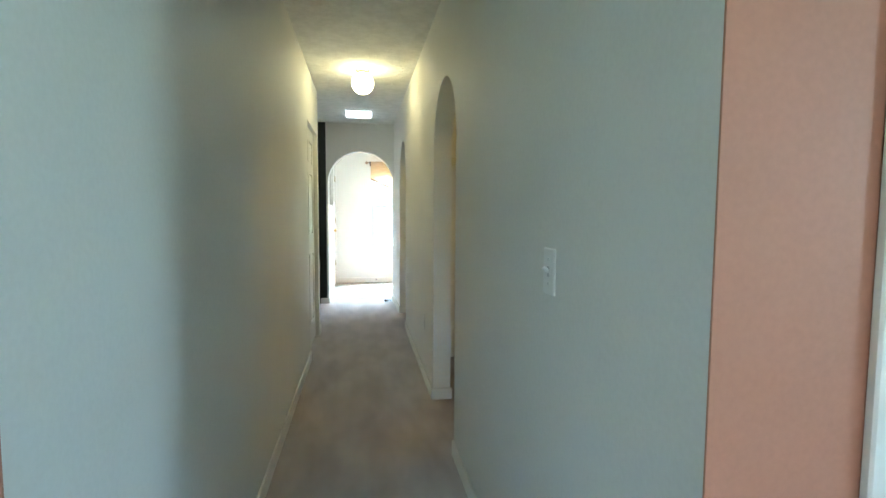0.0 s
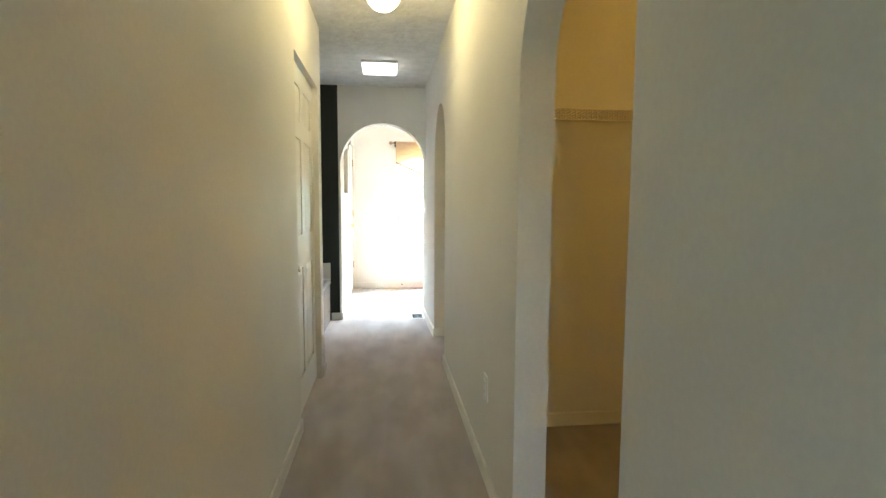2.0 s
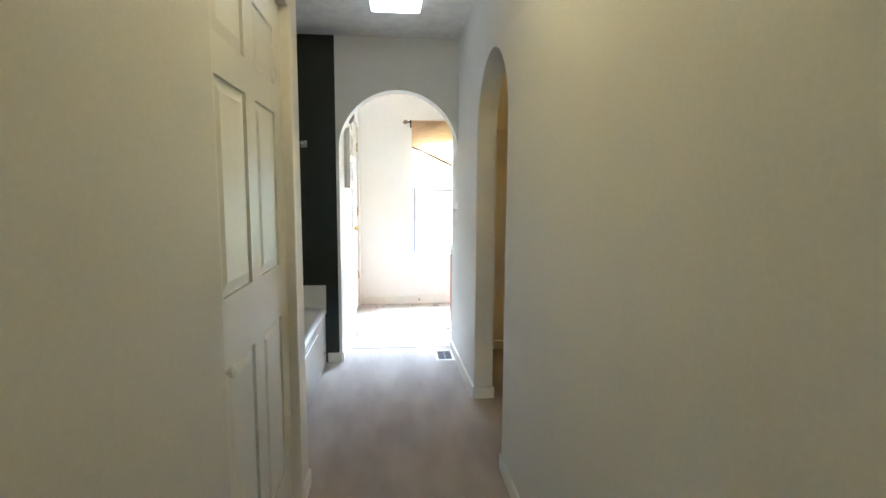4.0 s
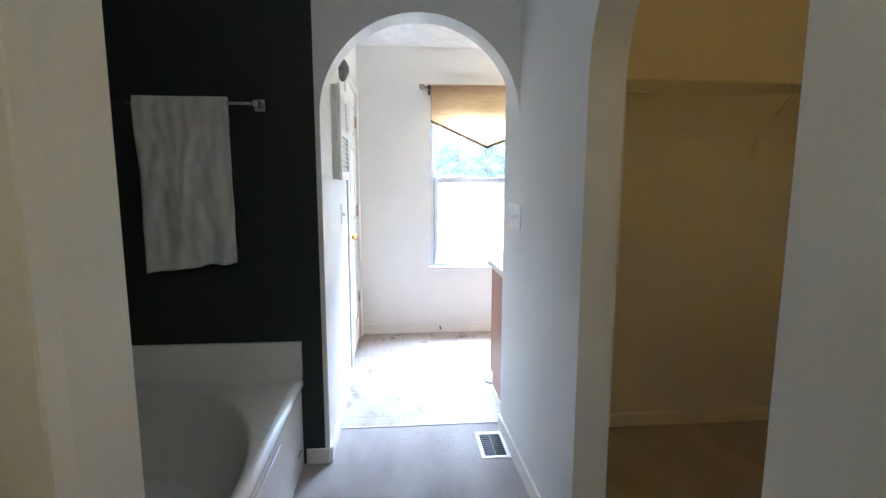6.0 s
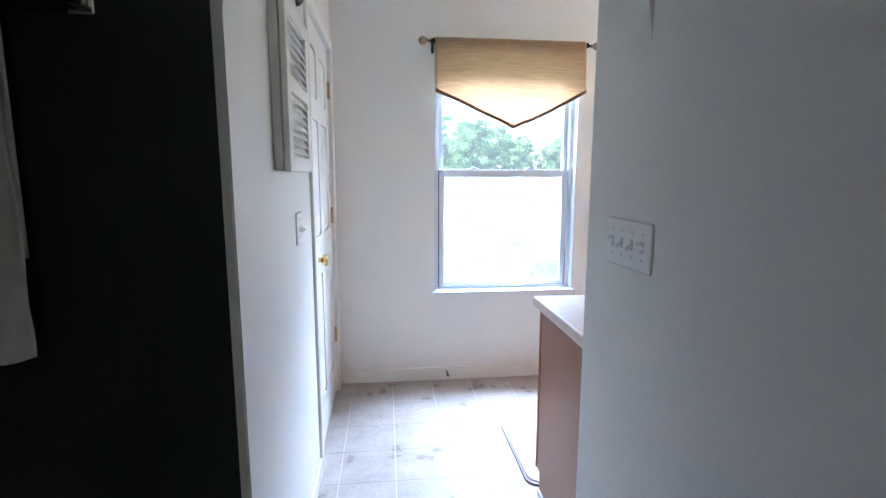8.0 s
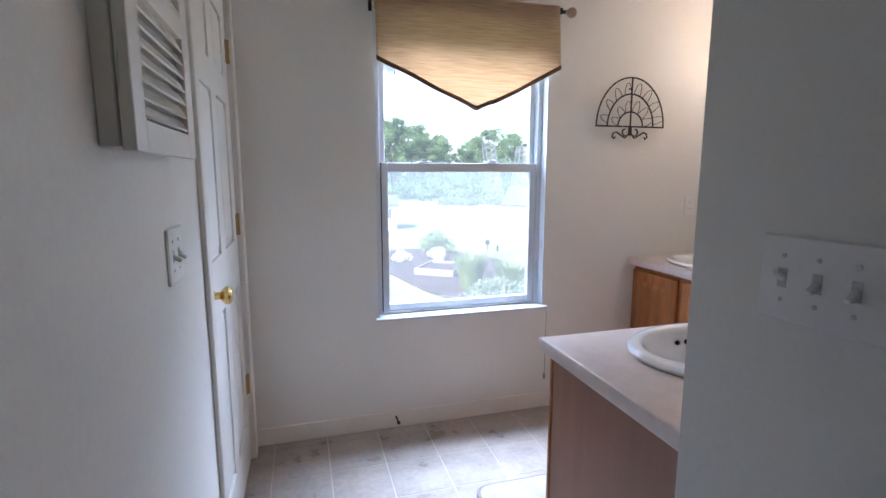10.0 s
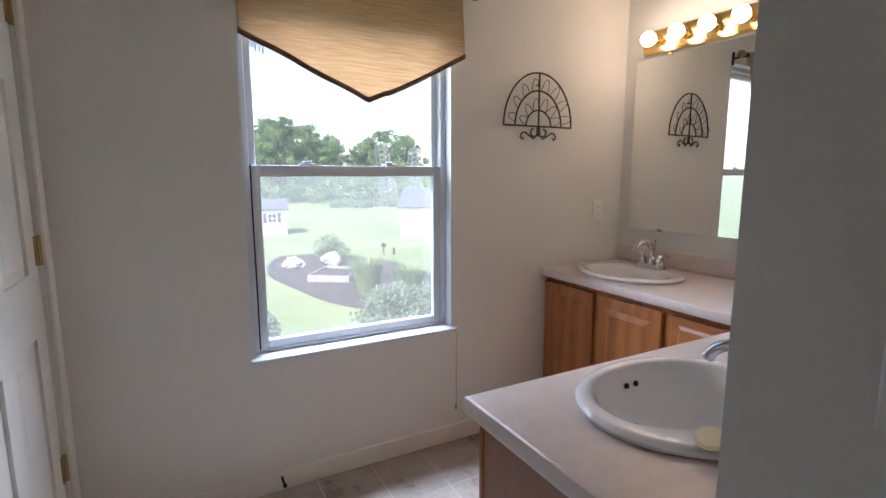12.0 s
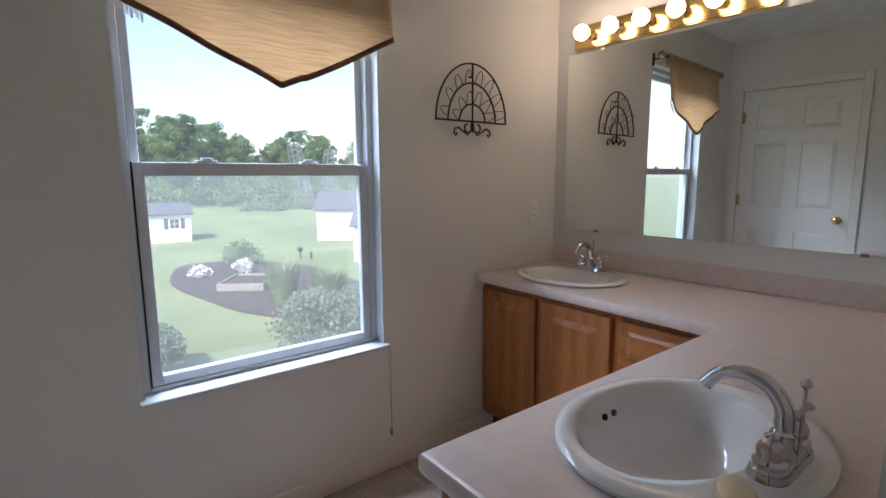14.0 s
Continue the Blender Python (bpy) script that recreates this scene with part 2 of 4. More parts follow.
def box_bm(*a, **k):
    return add_box(bmesh.new(), *a, **k)


def finish(name, bm, material, smooth=False):
    bmesh.ops.recalc_face_normals(bm, faces=bm.faces)
    me = bpy.data.meshes.new(name)
    bm.to_mesh(me)
    bm.free()
    me.materials.append(material)
    if smooth:
        me.shade_smooth()
        me.set_sharp_from_angle(angle=radians(35))
    return me


def part(name, bm, material, parent, label="", smooth=False):
    ob = new(name, finish(name, bm, material, smooth))
    ob.parent = parent
    if label:
        ob["label"] = label
    return ob


def struct(name, bm, material, label, category, smooth=False):
    return tagged(new(name, finish(name, bm, material, smooth)), label, category, kind="structure")


def thing(name, label, category, at=(0, 0, 0), rz=0, group=""):
    ob = new(name)
    ob.empty_display_size = 0.05
    ob.matrix_world = pose(*at, 0, 0, rz)
    return tagged(ob, label, category, group)


def extrude_poly(pts, axis, d0, d1):
    """A solid from a flat outline: axis 'x' takes points as (y, z), 'y' as (x, z), 'z' as (x, y)."""
    bm = bmesh.new()
    put = {"x": lambda p, d: (d, p[0], p[1]), "y": lambda p, d: (p[0], d, p[1]), "z": lambda p, d: (p[0], p[1], d)}[axis]
    a = [bm.verts.new(put(p, d0)) for p in pts]
    b = [bm.verts.new(put(p, d1)) for p in pts]
    bm.faces.new(a), bm.faces.new(b[::-1])
    for i in range(len(pts)):
        j = (i + 1) % len(pts)
        bm.faces.new((a[i], b[i], b[j], a[j]))
    return bm


def arch_path(a, b, top, n=28):
    """Up one jamb, over a round arch, down the other, from a to b."""
    r = abs(b - a) / 2
    c, s = (a + b) / 2, (1 if b > a else -1)
    return [(a, 0)] + [(c - s * r * math.cos(math.pi * i / n), top - r + r * math.sin(math.pi * i / n)) for i in range(n + 1)] + [(b, 0)]


def tube(bm, pts, r, seg=8, closed=False):
    pts = [Vector(p) for p in pts]
    n, rings = len(pts), []
    up = Vector((0, 0, 1))
    for i, p in enumerate(pts):
        a = pts[i - 1] if (i or closed) else p
        b = pts[(i + 1) % n] if (i < n - 1 or closed) else p
        d = (b - a).normalized()
        ref = up if abs(d.dot(up)) < 0.95 else Vector((1, 0, 0))
        u = d.cross(ref).normalized()
        v = d.cross(u).normalized()
        rad = r[i] if isinstance(r, (list, tuple)) else r
        rings.append([bm.verts.new(p + rad * (math.cos(2 * math.pi * k / seg) * u + math.sin(2 * math.pi * k / seg) * v)) for k in range(seg)])
    for i in range(n if closed else n - 1):
        A, B = rings[i], rings[(i + 1) % n]
        best = min(range(seg), key=lambda o: sum((A[k].co - B[(k + o) % seg].co).length for k in range(seg)))
        for k in range(seg):
            bm.faces.new((A[k], A[(k + 1) % seg], B[(k + 1 + best) % seg], B[(k + best) % seg]))
    if not closed:
        bm.faces.new(rings[0][::-1]), bm.faces.new(rings[-1])
    return bm


def tube_bm(pts, r, seg=8, closed=False):
    return tube(bmesh.new(), pts, r, seg, closed)


def lathe(profile, m=None, seg=24, sx=1.0, sy=1.0, bm=None):
    """A turned solid from (radius, z) pairs, ends capped."""
    bm = bm or bmesh.new()
    m = m or Matrix()
    rings = [[bm.verts.new(m @ Vector((r * sx * math.cos(2 * math.pi * k / seg), r * sy * math.sin(2 * math.pi * k / seg), z))) for k in range(seg)] for r, z in profile]
    for A, B in zip(rings, rings[1:]):
        for k in range(seg):
            bm.faces.new((A[k], A[(k + 1) % seg], B[(k + 1) % seg], B[k]))
    bm.faces.new(rings[0][::-1]), bm.faces.new(rings[-1])
    return bm


def ball_profile(r, n=12, cut=0.02):
    return [(r * math.sin(cut + (math.pi - 2 * cut) * i / n), -r * math.cos(cut + (math.pi - 2 * cut) * i / n)) for i in range(n + 1)]


def rect_hole(bm, x0, x1, y0, y1, z, cx, cy, a, b, seg=64):
    """A flat sheet with an elliptic hole; returns the ring of the hole."""
    angles = sorted([2 * math.pi * k / seg for k in range(seg)] + [math.atan2(y - cy, x - cx) % (2 * math.pi) for x in (x0, x1) for y in (y0, y1)])
    outer, inner = [], []
    for t in angles:
        c, s = math.cos(t), math.sin(t)
        d = min([((x1 if c > 0 else x0) - cx) / c] if abs(c) > 1e-9 else [9e9])
        d = min(d, ((y1 if s > 0 else y0) - cy) / s if abs(s) > 1e-9 else 9e9)
        outer.append(bm.verts.new((cx + d * c, cy + d * s, z)))
        e = 1 / math.sqrt((c / a) ** 2 + (s / b) ** 2)
        inner.append(bm.verts.new((cx + e * c, cy + e * s, z)))
    n = len(angles)
    for i in range(n):
        j = (i + 1) % n
        bm.faces.new((outer[i], outer[j], inner[j], inner[i]))
    return inner, angles


# ---- setting: floors, walls, ceiling ----
XL, XR, XH = -0.252, 0.658, -0.236       # bath left wall, right wall, hall left wall
YA, YF, YE = 7.06, 9.077, 7.335         # arch wall, window wall, end of the right wall
H, GROUND = 2.44, -3.4

struct("floor", box_bm(-3.1, 3.1, -2.7, 7.392, -0.12, 0), CARPET, "worn taupe cut-pile carpet of the hallway", "carpet")
bath_floor = struct("floor_bath", box_bm(-0.62, 2.53, 7.392, 9.22, -0.12, -0.0012), GROUT, "bathroom floor of mottled beige vinyl tiles", "tile floor")
struct("threshold_trim", box_bm(XL, 0.66, 7.378, 7.398, 0.0, 0.005, bevel=0.002), GROUT, "pale strip between carpet and vinyl tiles", "floor trim")
struct("ceiling", box_bm(-3.1, 3.1, -2.7, 9.22, H, H + 0.12), CEIL, "white ceiling with a stippled texture", "ceiling")
struct("foundation", box_bm(-3.1, 3.1, -2.7, 9.2, GROUND, -0.125), CONCRETE, "plain lower storey under the rooms", "foundation")

right = [(0.812, 0), *arch_path(2.645, 3.405, 2.0), *arch_path(5.485, 6.295, 2.045), (YE, 0), (YE, H), (0.812, H)]
XE = 0.630                              # the right wall runs slightly inwards past the second arch
wall_bm = extrude_poly(right, "x", XR, 0.775)
for v in wall_bm.verts:
    if v.co.x < 0.7 and v.co.y > 6.9:
        v.co.x = XE
struct("wall_hall_right", wall_bm, WALL, "cream painted hallway wall with two arched openings", "wall")
left = [(0.885, 0), (4.43, 0), (4.43, 2.0), (5.27, 2.0), (5.27, 0), (5.42, 0), (5.42, H), (0.885, H)]
struct("wall_hall_left", extrude_poly(left, "x", XH - 0.11, XH), WALL, "cream painted hallway wall with a door opening", "wall")
XA = 0.637
ac, ar = (XL + XA) / 2, (XA - XL) / 2
end = [(XL - 0.022, 0), (XL - 0.022, H), (XR - 0.001, H)] + [(ac + ar * math.cos(math.pi * i / 36) - 0.001, 2.066 - ar + ar * math.sin(math.pi * i / 36)) for i in range(37)] + [(XL - 0.004, 1.6), (XL - 0.004, 0)]
struct("wall_arch", extrude_poly(end, "y", YA, 7.205), WALL, "cream wall with a round arch into the bathroom", "wall")
struct("wall_tub_dark", box_bm(-1.76, XL - 0.022, YA, 7.205, 0, H), DARK, "very dark green painted wall over the tub", "wall")
struct("wall_tub_left", box_bm(-1.76, -1.65, 5.32, YA, 0, H), DARK, "very dark green painted wall beside the tub", "wall")
struct("wall_tub_near", box_bm(-1.76, XH - 0.11, 5.31, 5.42, 0, H), WALL, "cream wall at the foot of the tub", "wall")
struct("wall_linen_back", box_bm(-0.95, -0.86, 4.2, 5.31, 0, H), WALL, "plain closet back wall", "wall")
struct("wall_linen_side", box_bm(-0.86, XH - 0.11, 4.2, 4.3, 0, H), WALL, "plain closet side wall", "wall")
bl = [(7.062, 0), (8.158, 0), (8.158, 2.035), (8.968, 2.035), (8.968, 0), (YF, 0), (YF, H), (7.062, H)]
struct("wall_bath_left", extrude_poly(bl, "x", XL - 0.115, XL), WALL, "cream bathroom wall with a door opening", "wall")
struct("wall_behind_door", box_bm(-0.62, -0.52, 7.205, 9.22, 0, H), WALL, "plain wall behind the bathroom door", "wall")
bm = box_bm(-0.52, 0.36, YF, 9.22, 0, H)
add_box(bm, 1.275, 2.53, YF, 9.22, 0, H), add_box(bm, 0.36, 1.275, YF, 9.22, 0, 0.584), add_box(bm, 0.36, 1.275, YF, 9.22, 2.08, H)
struct("wall_window", bm, WALL, "cream bathroom wall round the window", "wall")
# the mirror wall stands a little out of square
SKEW = Matrix.Translation((2.391, 9.0, 0)) @ Matrix.Rotation(radians(2.33), 4, "Z") @ Matrix.Translation((-2.364, -9.0, 0))
struct("wall_mirror", box_bm(2.364, 2.50, YE - 0.03, YF, 0, H), WALL, "cream bathroom wall behind the mirror", "wall").matrix_world = SKEW
struct("wall_closet_far", box_bm(0.775, 2.53, 7.285, YE, 0, H), WALL, "cream wall between closet and bathroom", "wall")
struct("wall_closet_right", box_bm(2.455, 2.53, 1.7, 7.285, 0, H), WALL, "cream closet wall", "wall")
struct("wall_closet_middle", box_bm(0.775, 2.455, 4.36, 4.46, 0, H), WALL, "cream wall between the two closets", "wall")
struct("wall_closet_near", box_bm(0.775, 2.455, 1.7, 1.8, 0, H), WALL, "cream closet wall", "wall")
struct("wall_room_right_of_hall", box_bm(XR, 3.0, 0.808, 0.812, 0, H), ORANGE, "peach painted wall beside the hallway", "wall")
struct("wall_room_left_of_hall", box_bm(-3.0, XH, 0.881, 0.885, 0, H), ORANGE, "peach painted wall beside the hallway", "wall")
bm = box_bm(3.0, 3.1, -2.6, -1.2, 0, H)
add_box(bm, 3.0, 3.1, -0.54, 1.7, 0, H), add_box(bm, 3.0, 3.1, -1.2, -0.54, 0, 0.8), add_box(bm, 3.0, 3.1, -1.2, -0.54, 2.1, H)
struct("wall_room_right", bm, WALL, "cream painted wall with a window opening", "wall")
bm = box_bm(-3.1, -0.9, -2.7, -2.6, 0, H)
add_box(bm, -0.25, 3.1, -2.7, -2.6, 0, H), add_box(bm, -0.9, -0.25, -2.7, -2.6, 0, 0.8), add_box(bm, -0.9, -0.25, -2.7, -2.6, 2.1, H)
struct("wall_room_back", bm, WALL, "cream painted wall with a window opening", "wall")
struct("wall_room_left", box_bm(-3.1, -3.0, -2.6, 0.885, 0, H), WALL, "plain cream painted wall", "wall")
struct("door_trim", box_bm(0.905, 0.985, 0.790, 0.808, 0, 2.1, bevel=0.004), TRIM, "white painted casing on the peach wall", "trim")


def skirting(x0, x1, y0, y1, h=0.078):
    struct("baseboard", box_bm(x0, x1, y0, y1, 0.0, h, bevel=0.004), TRIM, "cream painted low baseboard along the wall", "baseboard")


skirting(XH, XH + 0.012, 0.886, 4.428), skirting(XH, XH + 0.012, 5.29, 5.43), skirting(XH - 0.11, XH + 0.012, 5.42, 5.432)
skirting(XR - 0.012, XR, 0.812, 2.645), skirting(XR - 0.012, XR, 3.405, 5.485)
struct("baseboard", extrude_poly([(XR - 0.012, 6.295), (XR, 6.295), (XE, YE), (XE - 0.012, YE)], "z", 0, 0.078), TRIM, "cream painted low baseboard along the wall", "baseboard")
skirting(XR - 0.012, 0.787, 3.393, 3.405), skirting(XR - 0.012, 0.787, 6.283, 6.295)
skirting(-0.362, XL, YA - 0.012, YA), skirting(XL, XL + 0.012, YA, 8.10), skirting(XL, 1.84, YF - 0.012, YF, 0.09)
skirting(0.775, 2.455, 7.273, 7.285), skirting(0.775, 2.455, 4.348, 4.36), skirting(2.443, 2.455, 1.8, 4.348), skirting(2.443, 2.455, 4.46, 7.273)


# ---- doors ----
def panel_door(owner, width, height, thick=0.035):
    """A moulded six-panel slab: local x along the width, y out of the face, z up. Front face at y = 0."""
    slab = part("slab", box_bm(0, width, -thick, -0.010, 0, height, bevel=0.002), DOORP, owner)
    st, mid = 0.11, 0.10
    pw = (width - 2 * st - mid) / 2
    rows = [(0.20, 0.84), (1.03, 1.58), (1.68, height - 0.11)]
    bm = bmesh.new()
    for a, b in ((0, st), (st + pw, st + pw + mid), (width - st, width)):
        add_box(bm, a, b, -0.010, 0, 0, height)
    for a, b in ((0, 0.20), (0.84, 1.03), (1.58, 1.68), (height - 0.11, height)):
        add_box(bm, st, st + pw, -0.010, 0, a, b), add_box(bm, st + pw + mid, width - st, -0.010, 0, a, b)
    part("frame", bm, DOORP, owner)
    for x0 in (st, st + pw + mid):
        for z0, z1 in rows:
            b2 = bmesh.new()
            o = [b2.verts.new(p) for p in ((x0 + 0.006, -0.009, z0 + 0.006), (x0 + pw - 0.006, -0.009, z0 + 0.006), (x0 + pw - 0.006, -0.009, z1 - 0.006), (x0 + 0.006, -0.009, z1 - 0.006))]
            g = 0.036
            i = [b2.verts.new(p) for p in ((x0 + g, -0.001, z0 + g), (x0 + pw - g, -0.001, z0 + g), (x0 + pw - g, -0.001, z1 - g), (x0 + g, -0.001, z1 - g))]
            for k in range(4):
                b2.faces.new((o[k], o[(k + 1) % 4], i[(k + 1) % 4], i[k]))
            b2.faces.new(i)
            part("panel", b2, DOORP, owner)
    return slab


def knob_part(owner, x, z, material, size=1.0):
    m = pose(x, 0, z, -90, 0, 0)
    s = size
    prof = [(0.031 * s, 0.0), (0.031 * s, 0.004 * s), (0.024 * s, 0.009 * s), (0.012 * s, 0.014 * s), (0.011 * s, 0.030 * s), (0.020 * s, 0.036 * s), (0.027 * s, 0.045 * s), (0.027 * s, 0.054 * s), (0.018 * s, 0.062 * s), (0.004 * s, 0.064 * s)]
    part("door_knob", lathe(prof, m, 20), material, owner, "round turned knob", True)


hall_door = thing("hall_door", "closed white six-panel door recessed in the hallway wall", "door", (XH - 0.035, 5.265, 0.012), -90)
panel_door(hall_door, 0.83, 1.985)
knob_part(hall_door, 0.765, 0.86, PLASTIC, 0.6)

bath_door = thing("bathroom_door", "closed white six-panel door with brass knob and hinges", "door", (XL - 0.012, 8.963, 0.012), -90)
panel_door(bath_door, 0.80, 2.018)
knob_part(bath_door, 0.73, 0.945, BRASS)
for hz in (0.36, 1.09, 1.80):
    bm = box_bm(-0.004, 0.022, -0.002, 0.004, hz - 0.045, hz + 0.045)
    tube(bm, [(-0.003, 0.008, hz - 0.047), (-0.003, 0.008, hz + 0.047)], 0.006, 8)
    part("hinge", bm, HINGE, bath_door, "aged brass hinge")

bm = box_bm(XL, XL + 0.014, 8.101, 8.158, 0, 2.092, bevel=0.003)
add_box(bm, XL, XL + 0.014, 8.968, 9.028, 0, 2.092, bevel=0.003), add_box(bm, XL, XL + 0.014, 8.158, 8.968, 2.035, 2.092, bevel=0.003)
struct("door_casing", bm, TRIM, "white painted casing round the bathroom door", "trim")
bm = box_bm(XH - 0.05, XH + 0.004, 5.262, 5.30, 0, 2.0, bevel=0.003)
struct("door_jamb", bm, TRIM, "white painted jamb strip of the hallway door", "trim")

# ---- bathroom window ----
WX0, WX1, WZ0, WZ1 = 0.36, 1.275, 0.635, 2.08
win = tagged(new("window_1"), "white vinyl single-hung window with a raised meeting rail", "window", kind="structure")
win.matrix_world = pose((WX0 + WX1) / 2, YF, WZ0)


def wpart(name, mat, *boxes, label="", bev=0.003, parent=None):
    bm = bmesh.new()
    cx = (WX0 + WX1) / 2
    for x0, x1, y0, y1, z0, z1 in boxes:
        add_box(bm, x0 - cx, x1 - cx, y0 - YF, y1 - YF, z0 - WZ0, z1 - WZ0, bevel=bev)
    return part(name, bm, mat, parent or win, label)


wpart("window_sill", VINYL, (WX0 - 0.012, WX1 + 0.016, YF - 0.032, YF + 0.06, 0.585, 0.598), label="white painted sill board")
wpart("window_frame", VINYL, (WX0, WX0 + 0.032, YF + 0.055, YF + 0.13, 0.598, WZ1), (WX1 - 0.032, WX1, YF + 0.055, YF + 0.13, 0.598, WZ1),
      (WX0 + 0.032, WX1 - 0.032, YF + 0.055, YF + 0.13, 0.598, 0.614), (WX0 + 0.032, WX1 - 0.032, YF + 0.055, YF + 0.13, WZ1 - 0.035, WZ1))
wpart("reveal", VINYL, (WX0, WX0 + 0.006, YF, YF + 0.054, 0.599, WZ1 - 0.006), (WX1 - 0.006, WX1, YF, YF + 0.054, 0.599, WZ1 - 0.006), (WX0, WX1, YF, YF + 0.054, WZ1 - 0.006, WZ1), bev=0)
lo, hi = WX0 + 0.034, WX1 - 0.034
wpart("lower_sash", VINYL, (lo, lo + 0.036, YF + 0.058, YF + 0.088, 0.615, 1.372), (hi - 0.036, hi, YF + 0.058, YF + 0.088, 0.615, 1.372),
      (lo + 0.036, hi - 0.036, YF + 0.058, YF + 0.088, 0.615, 0.648), (lo + 0.036, hi - 0.036, YF + 0.056, YF + 0.088, 1.325, 1.372), label="white sash frame, closed")
wpart("upper_sash", VINYL, (lo, lo + 0.028, YF + 0.092, YF + 0.12, 1.33, 2.044), (hi - 0.028, hi, YF + 0.092, YF + 0.12, 1.33, 2.044),
      (lo + 0.028, hi - 0.028, YF + 0.092, YF + 0.12, 1.33, 1.364), (lo + 0.028, hi - 0.028, YF + 0.092, YF + 0.12, 2.01, 2.044), label="white sash frame")
# dark strip laid on the frame edge as the shade in the sash gap
wpart("sash_gap_shade", HOLE, (WX0 + 0.031, WX0 + 0.036, YF + 0.0525, YF + 0.0555, 0.612, 1.372), label="dark strip standing in for the shaded gap beside the sash", bev=0)
for lx in (0.62, 0.99):
    wpart("sash_lock", VINYL, (lx - 0.035, lx + 0.035, YF + 0.060, YF + 0.082, 1.372, 1.380), (lx - 0.018, lx + 0.018, YF + 0.064, YF + 0.080, 1.380, 1.389), label="small white latch")
for nm, a, b, y in (("lower_pane", 0.646, 1.327, 0.075), ("upper_pane", 1.362, 2.012, 0.106)):
    o = wpart(nm, GLASS if nm == "lower_pane" else HAZED, (lo + 0.026, hi - 0.026, YF + y, YF + y + 0.003, a, b), label="clear window glass", bev=0)
    o.visible_shadow = False
o = wpart("insect_screen", SCREEN, (lo + 0.004, hi - 0.004, YF + 0.124, YF + 0.1245, 0.616, 1.35), label="hazy grey insect screen", bev=0)
o.visible_shadow = False

# ---- valance on its rod ----
rod = thing("curtain_rod", "dark metal curtain rod with carved ball finials", "curtain rod", (0.81, 8.985, 2.105))
part("rod", tube_bm([(-0.50, 0, 0), (0.50, 0, 0)], 0.008, 10), IRON, rod, "", True)
for s in (-1, 1):
    part("finial", lathe([(0.006, 0), (0.012, 0.008), (0.009, 0.014), (0.018, 0.022), (0.025, 0.036), (0.024, 0.050), (0.014, 0.062), (0.003, 0.066)], pose(s * 0.485, 0, 0, 0, s * 90, 0), 18), FINIAL, rod, "carved bronze-brown ball finial", True)
    bm = box_bm(s * 0.462 - 0.008, s * 0.462 + 0.008, 0.078, 0.090, -0.05, 0.035, bevel=0.002)
    add_box(bm, s * 0.462 - 0.006, s * 0.462 + 0.006, -0.004, 0.078, -0.012, -0.002)
    add_box(bm, s * 0.462 - 0.008, s * 0.462 + 0.008, -0.012, -0.004, -0.014, 0.014)
    part("bracket", bm, IRON, rod, "black metal bracket")

VX0, VX1, VT = 0.355, 1.262, 2.125


def val_bottom(u):
    k = abs(u - 0.51) / (0.51 if u < 0.51 else 0.49)
    wave = 0.010 * math.sin(7 * u) * (1 if u > 0.6 else 0.4)
    return 1.612 + 0.205 * k + wave


def val_y(u, v):
    return 8.972 - 0.028 * v + 0.006 * math.sin(u * 23 + 1.0) * (0.3 + v) + 0.010 * math.sin(u * 9) * v + (0.012 * math.sin(u * 50) * max(0, 0.25 - v) if u > 0.7 else 0)


def val_sheet(v0, v1, dy, nx=64, nz=24):
    bm = bmesh.new()
    rows = []
    for j in range(nz + 1):
        row = []
        for i in range(nx + 1):
            u = i / nx
            b = val_bottom(u)
            v = v0(b) + (v1(b) - v0(b)) * j / nz
            z = VT + (b - VT) * v
            row.append(bm.verts.new((VX0 + (VX1 - VX0) * u - 0.81, val_y(u, v) + dy - 8.985, z - 2.105)))
        rows.append(row)
    for j in range(nz):
        for i in range(nx):
            bm.faces.new((rows[j][i], rows[j][i + 1], rows[j + 1][i + 1], rows[j + 1][i]))
    return bm


val = thing("valance", "gold slub-silk pointed valance with brown border on the rod", "curtain", (0.81, 8.985, 2.105))
c = part("cloth", val_sheet(lambda b: 0.0, lambda b: 1.0, 0.0), VALANCE, val, "", True)
c.modifiers.new("thickness", "SOLIDIFY").thickness = 0.0015
c = part("rod_pocket", val_sheet(lambda b: 0.0, lambda b: 0.085 / (VT - b), 0.022, nz=4), VALANCE, val, "doubled cloth sleeve round the rod", True)
c.modifiers.new("thickness", "SOLIDIFY").thickness = 0.0015
c = part("border", val_sheet(lambda b: 1 - 0.020 / (VT - b), lambda b: 1.004, -0.003, nz=2), BORDER, val, "brown cloth border", True)
c.modifiers.new("thickness", "SOLIDIFY").thickness = 0.003
for u0 in (0.005, 0.86):
    bm = bmesh.new()
    for k in range(24):
        u = u0 + k / 23 * (0.09 if u0 < 0.5 else 0.135)
        e = val_bottom(u)
        x, y = VX0 + (VX1 - VX0) * u - 0.81, val_y(u, 1) + 0.008 - 8.985
        tube(bm, [(x, y, e + 0.004 - 2.105), (x + random.uniform(-0.003, 0.003), y, e - random.uniform(0.015, 0.03) - 2.105)], 0.0013, 4)
    part("fringe", bm, FRINGE, val, "pale thread fringe")["kind"] = "stuff"

cord = thing("blind_cord", "thin beige pull cord hanging below the sill", "cord", (1.272, 9.03, 0.20))
part("cord", tube_bm([(0, 0.012, 0.40), (0.001, 0.0, 0.37), (0, 0, 0.2), (0.002, 0, 0.02)], 0.0022, 6), CORD, cord)
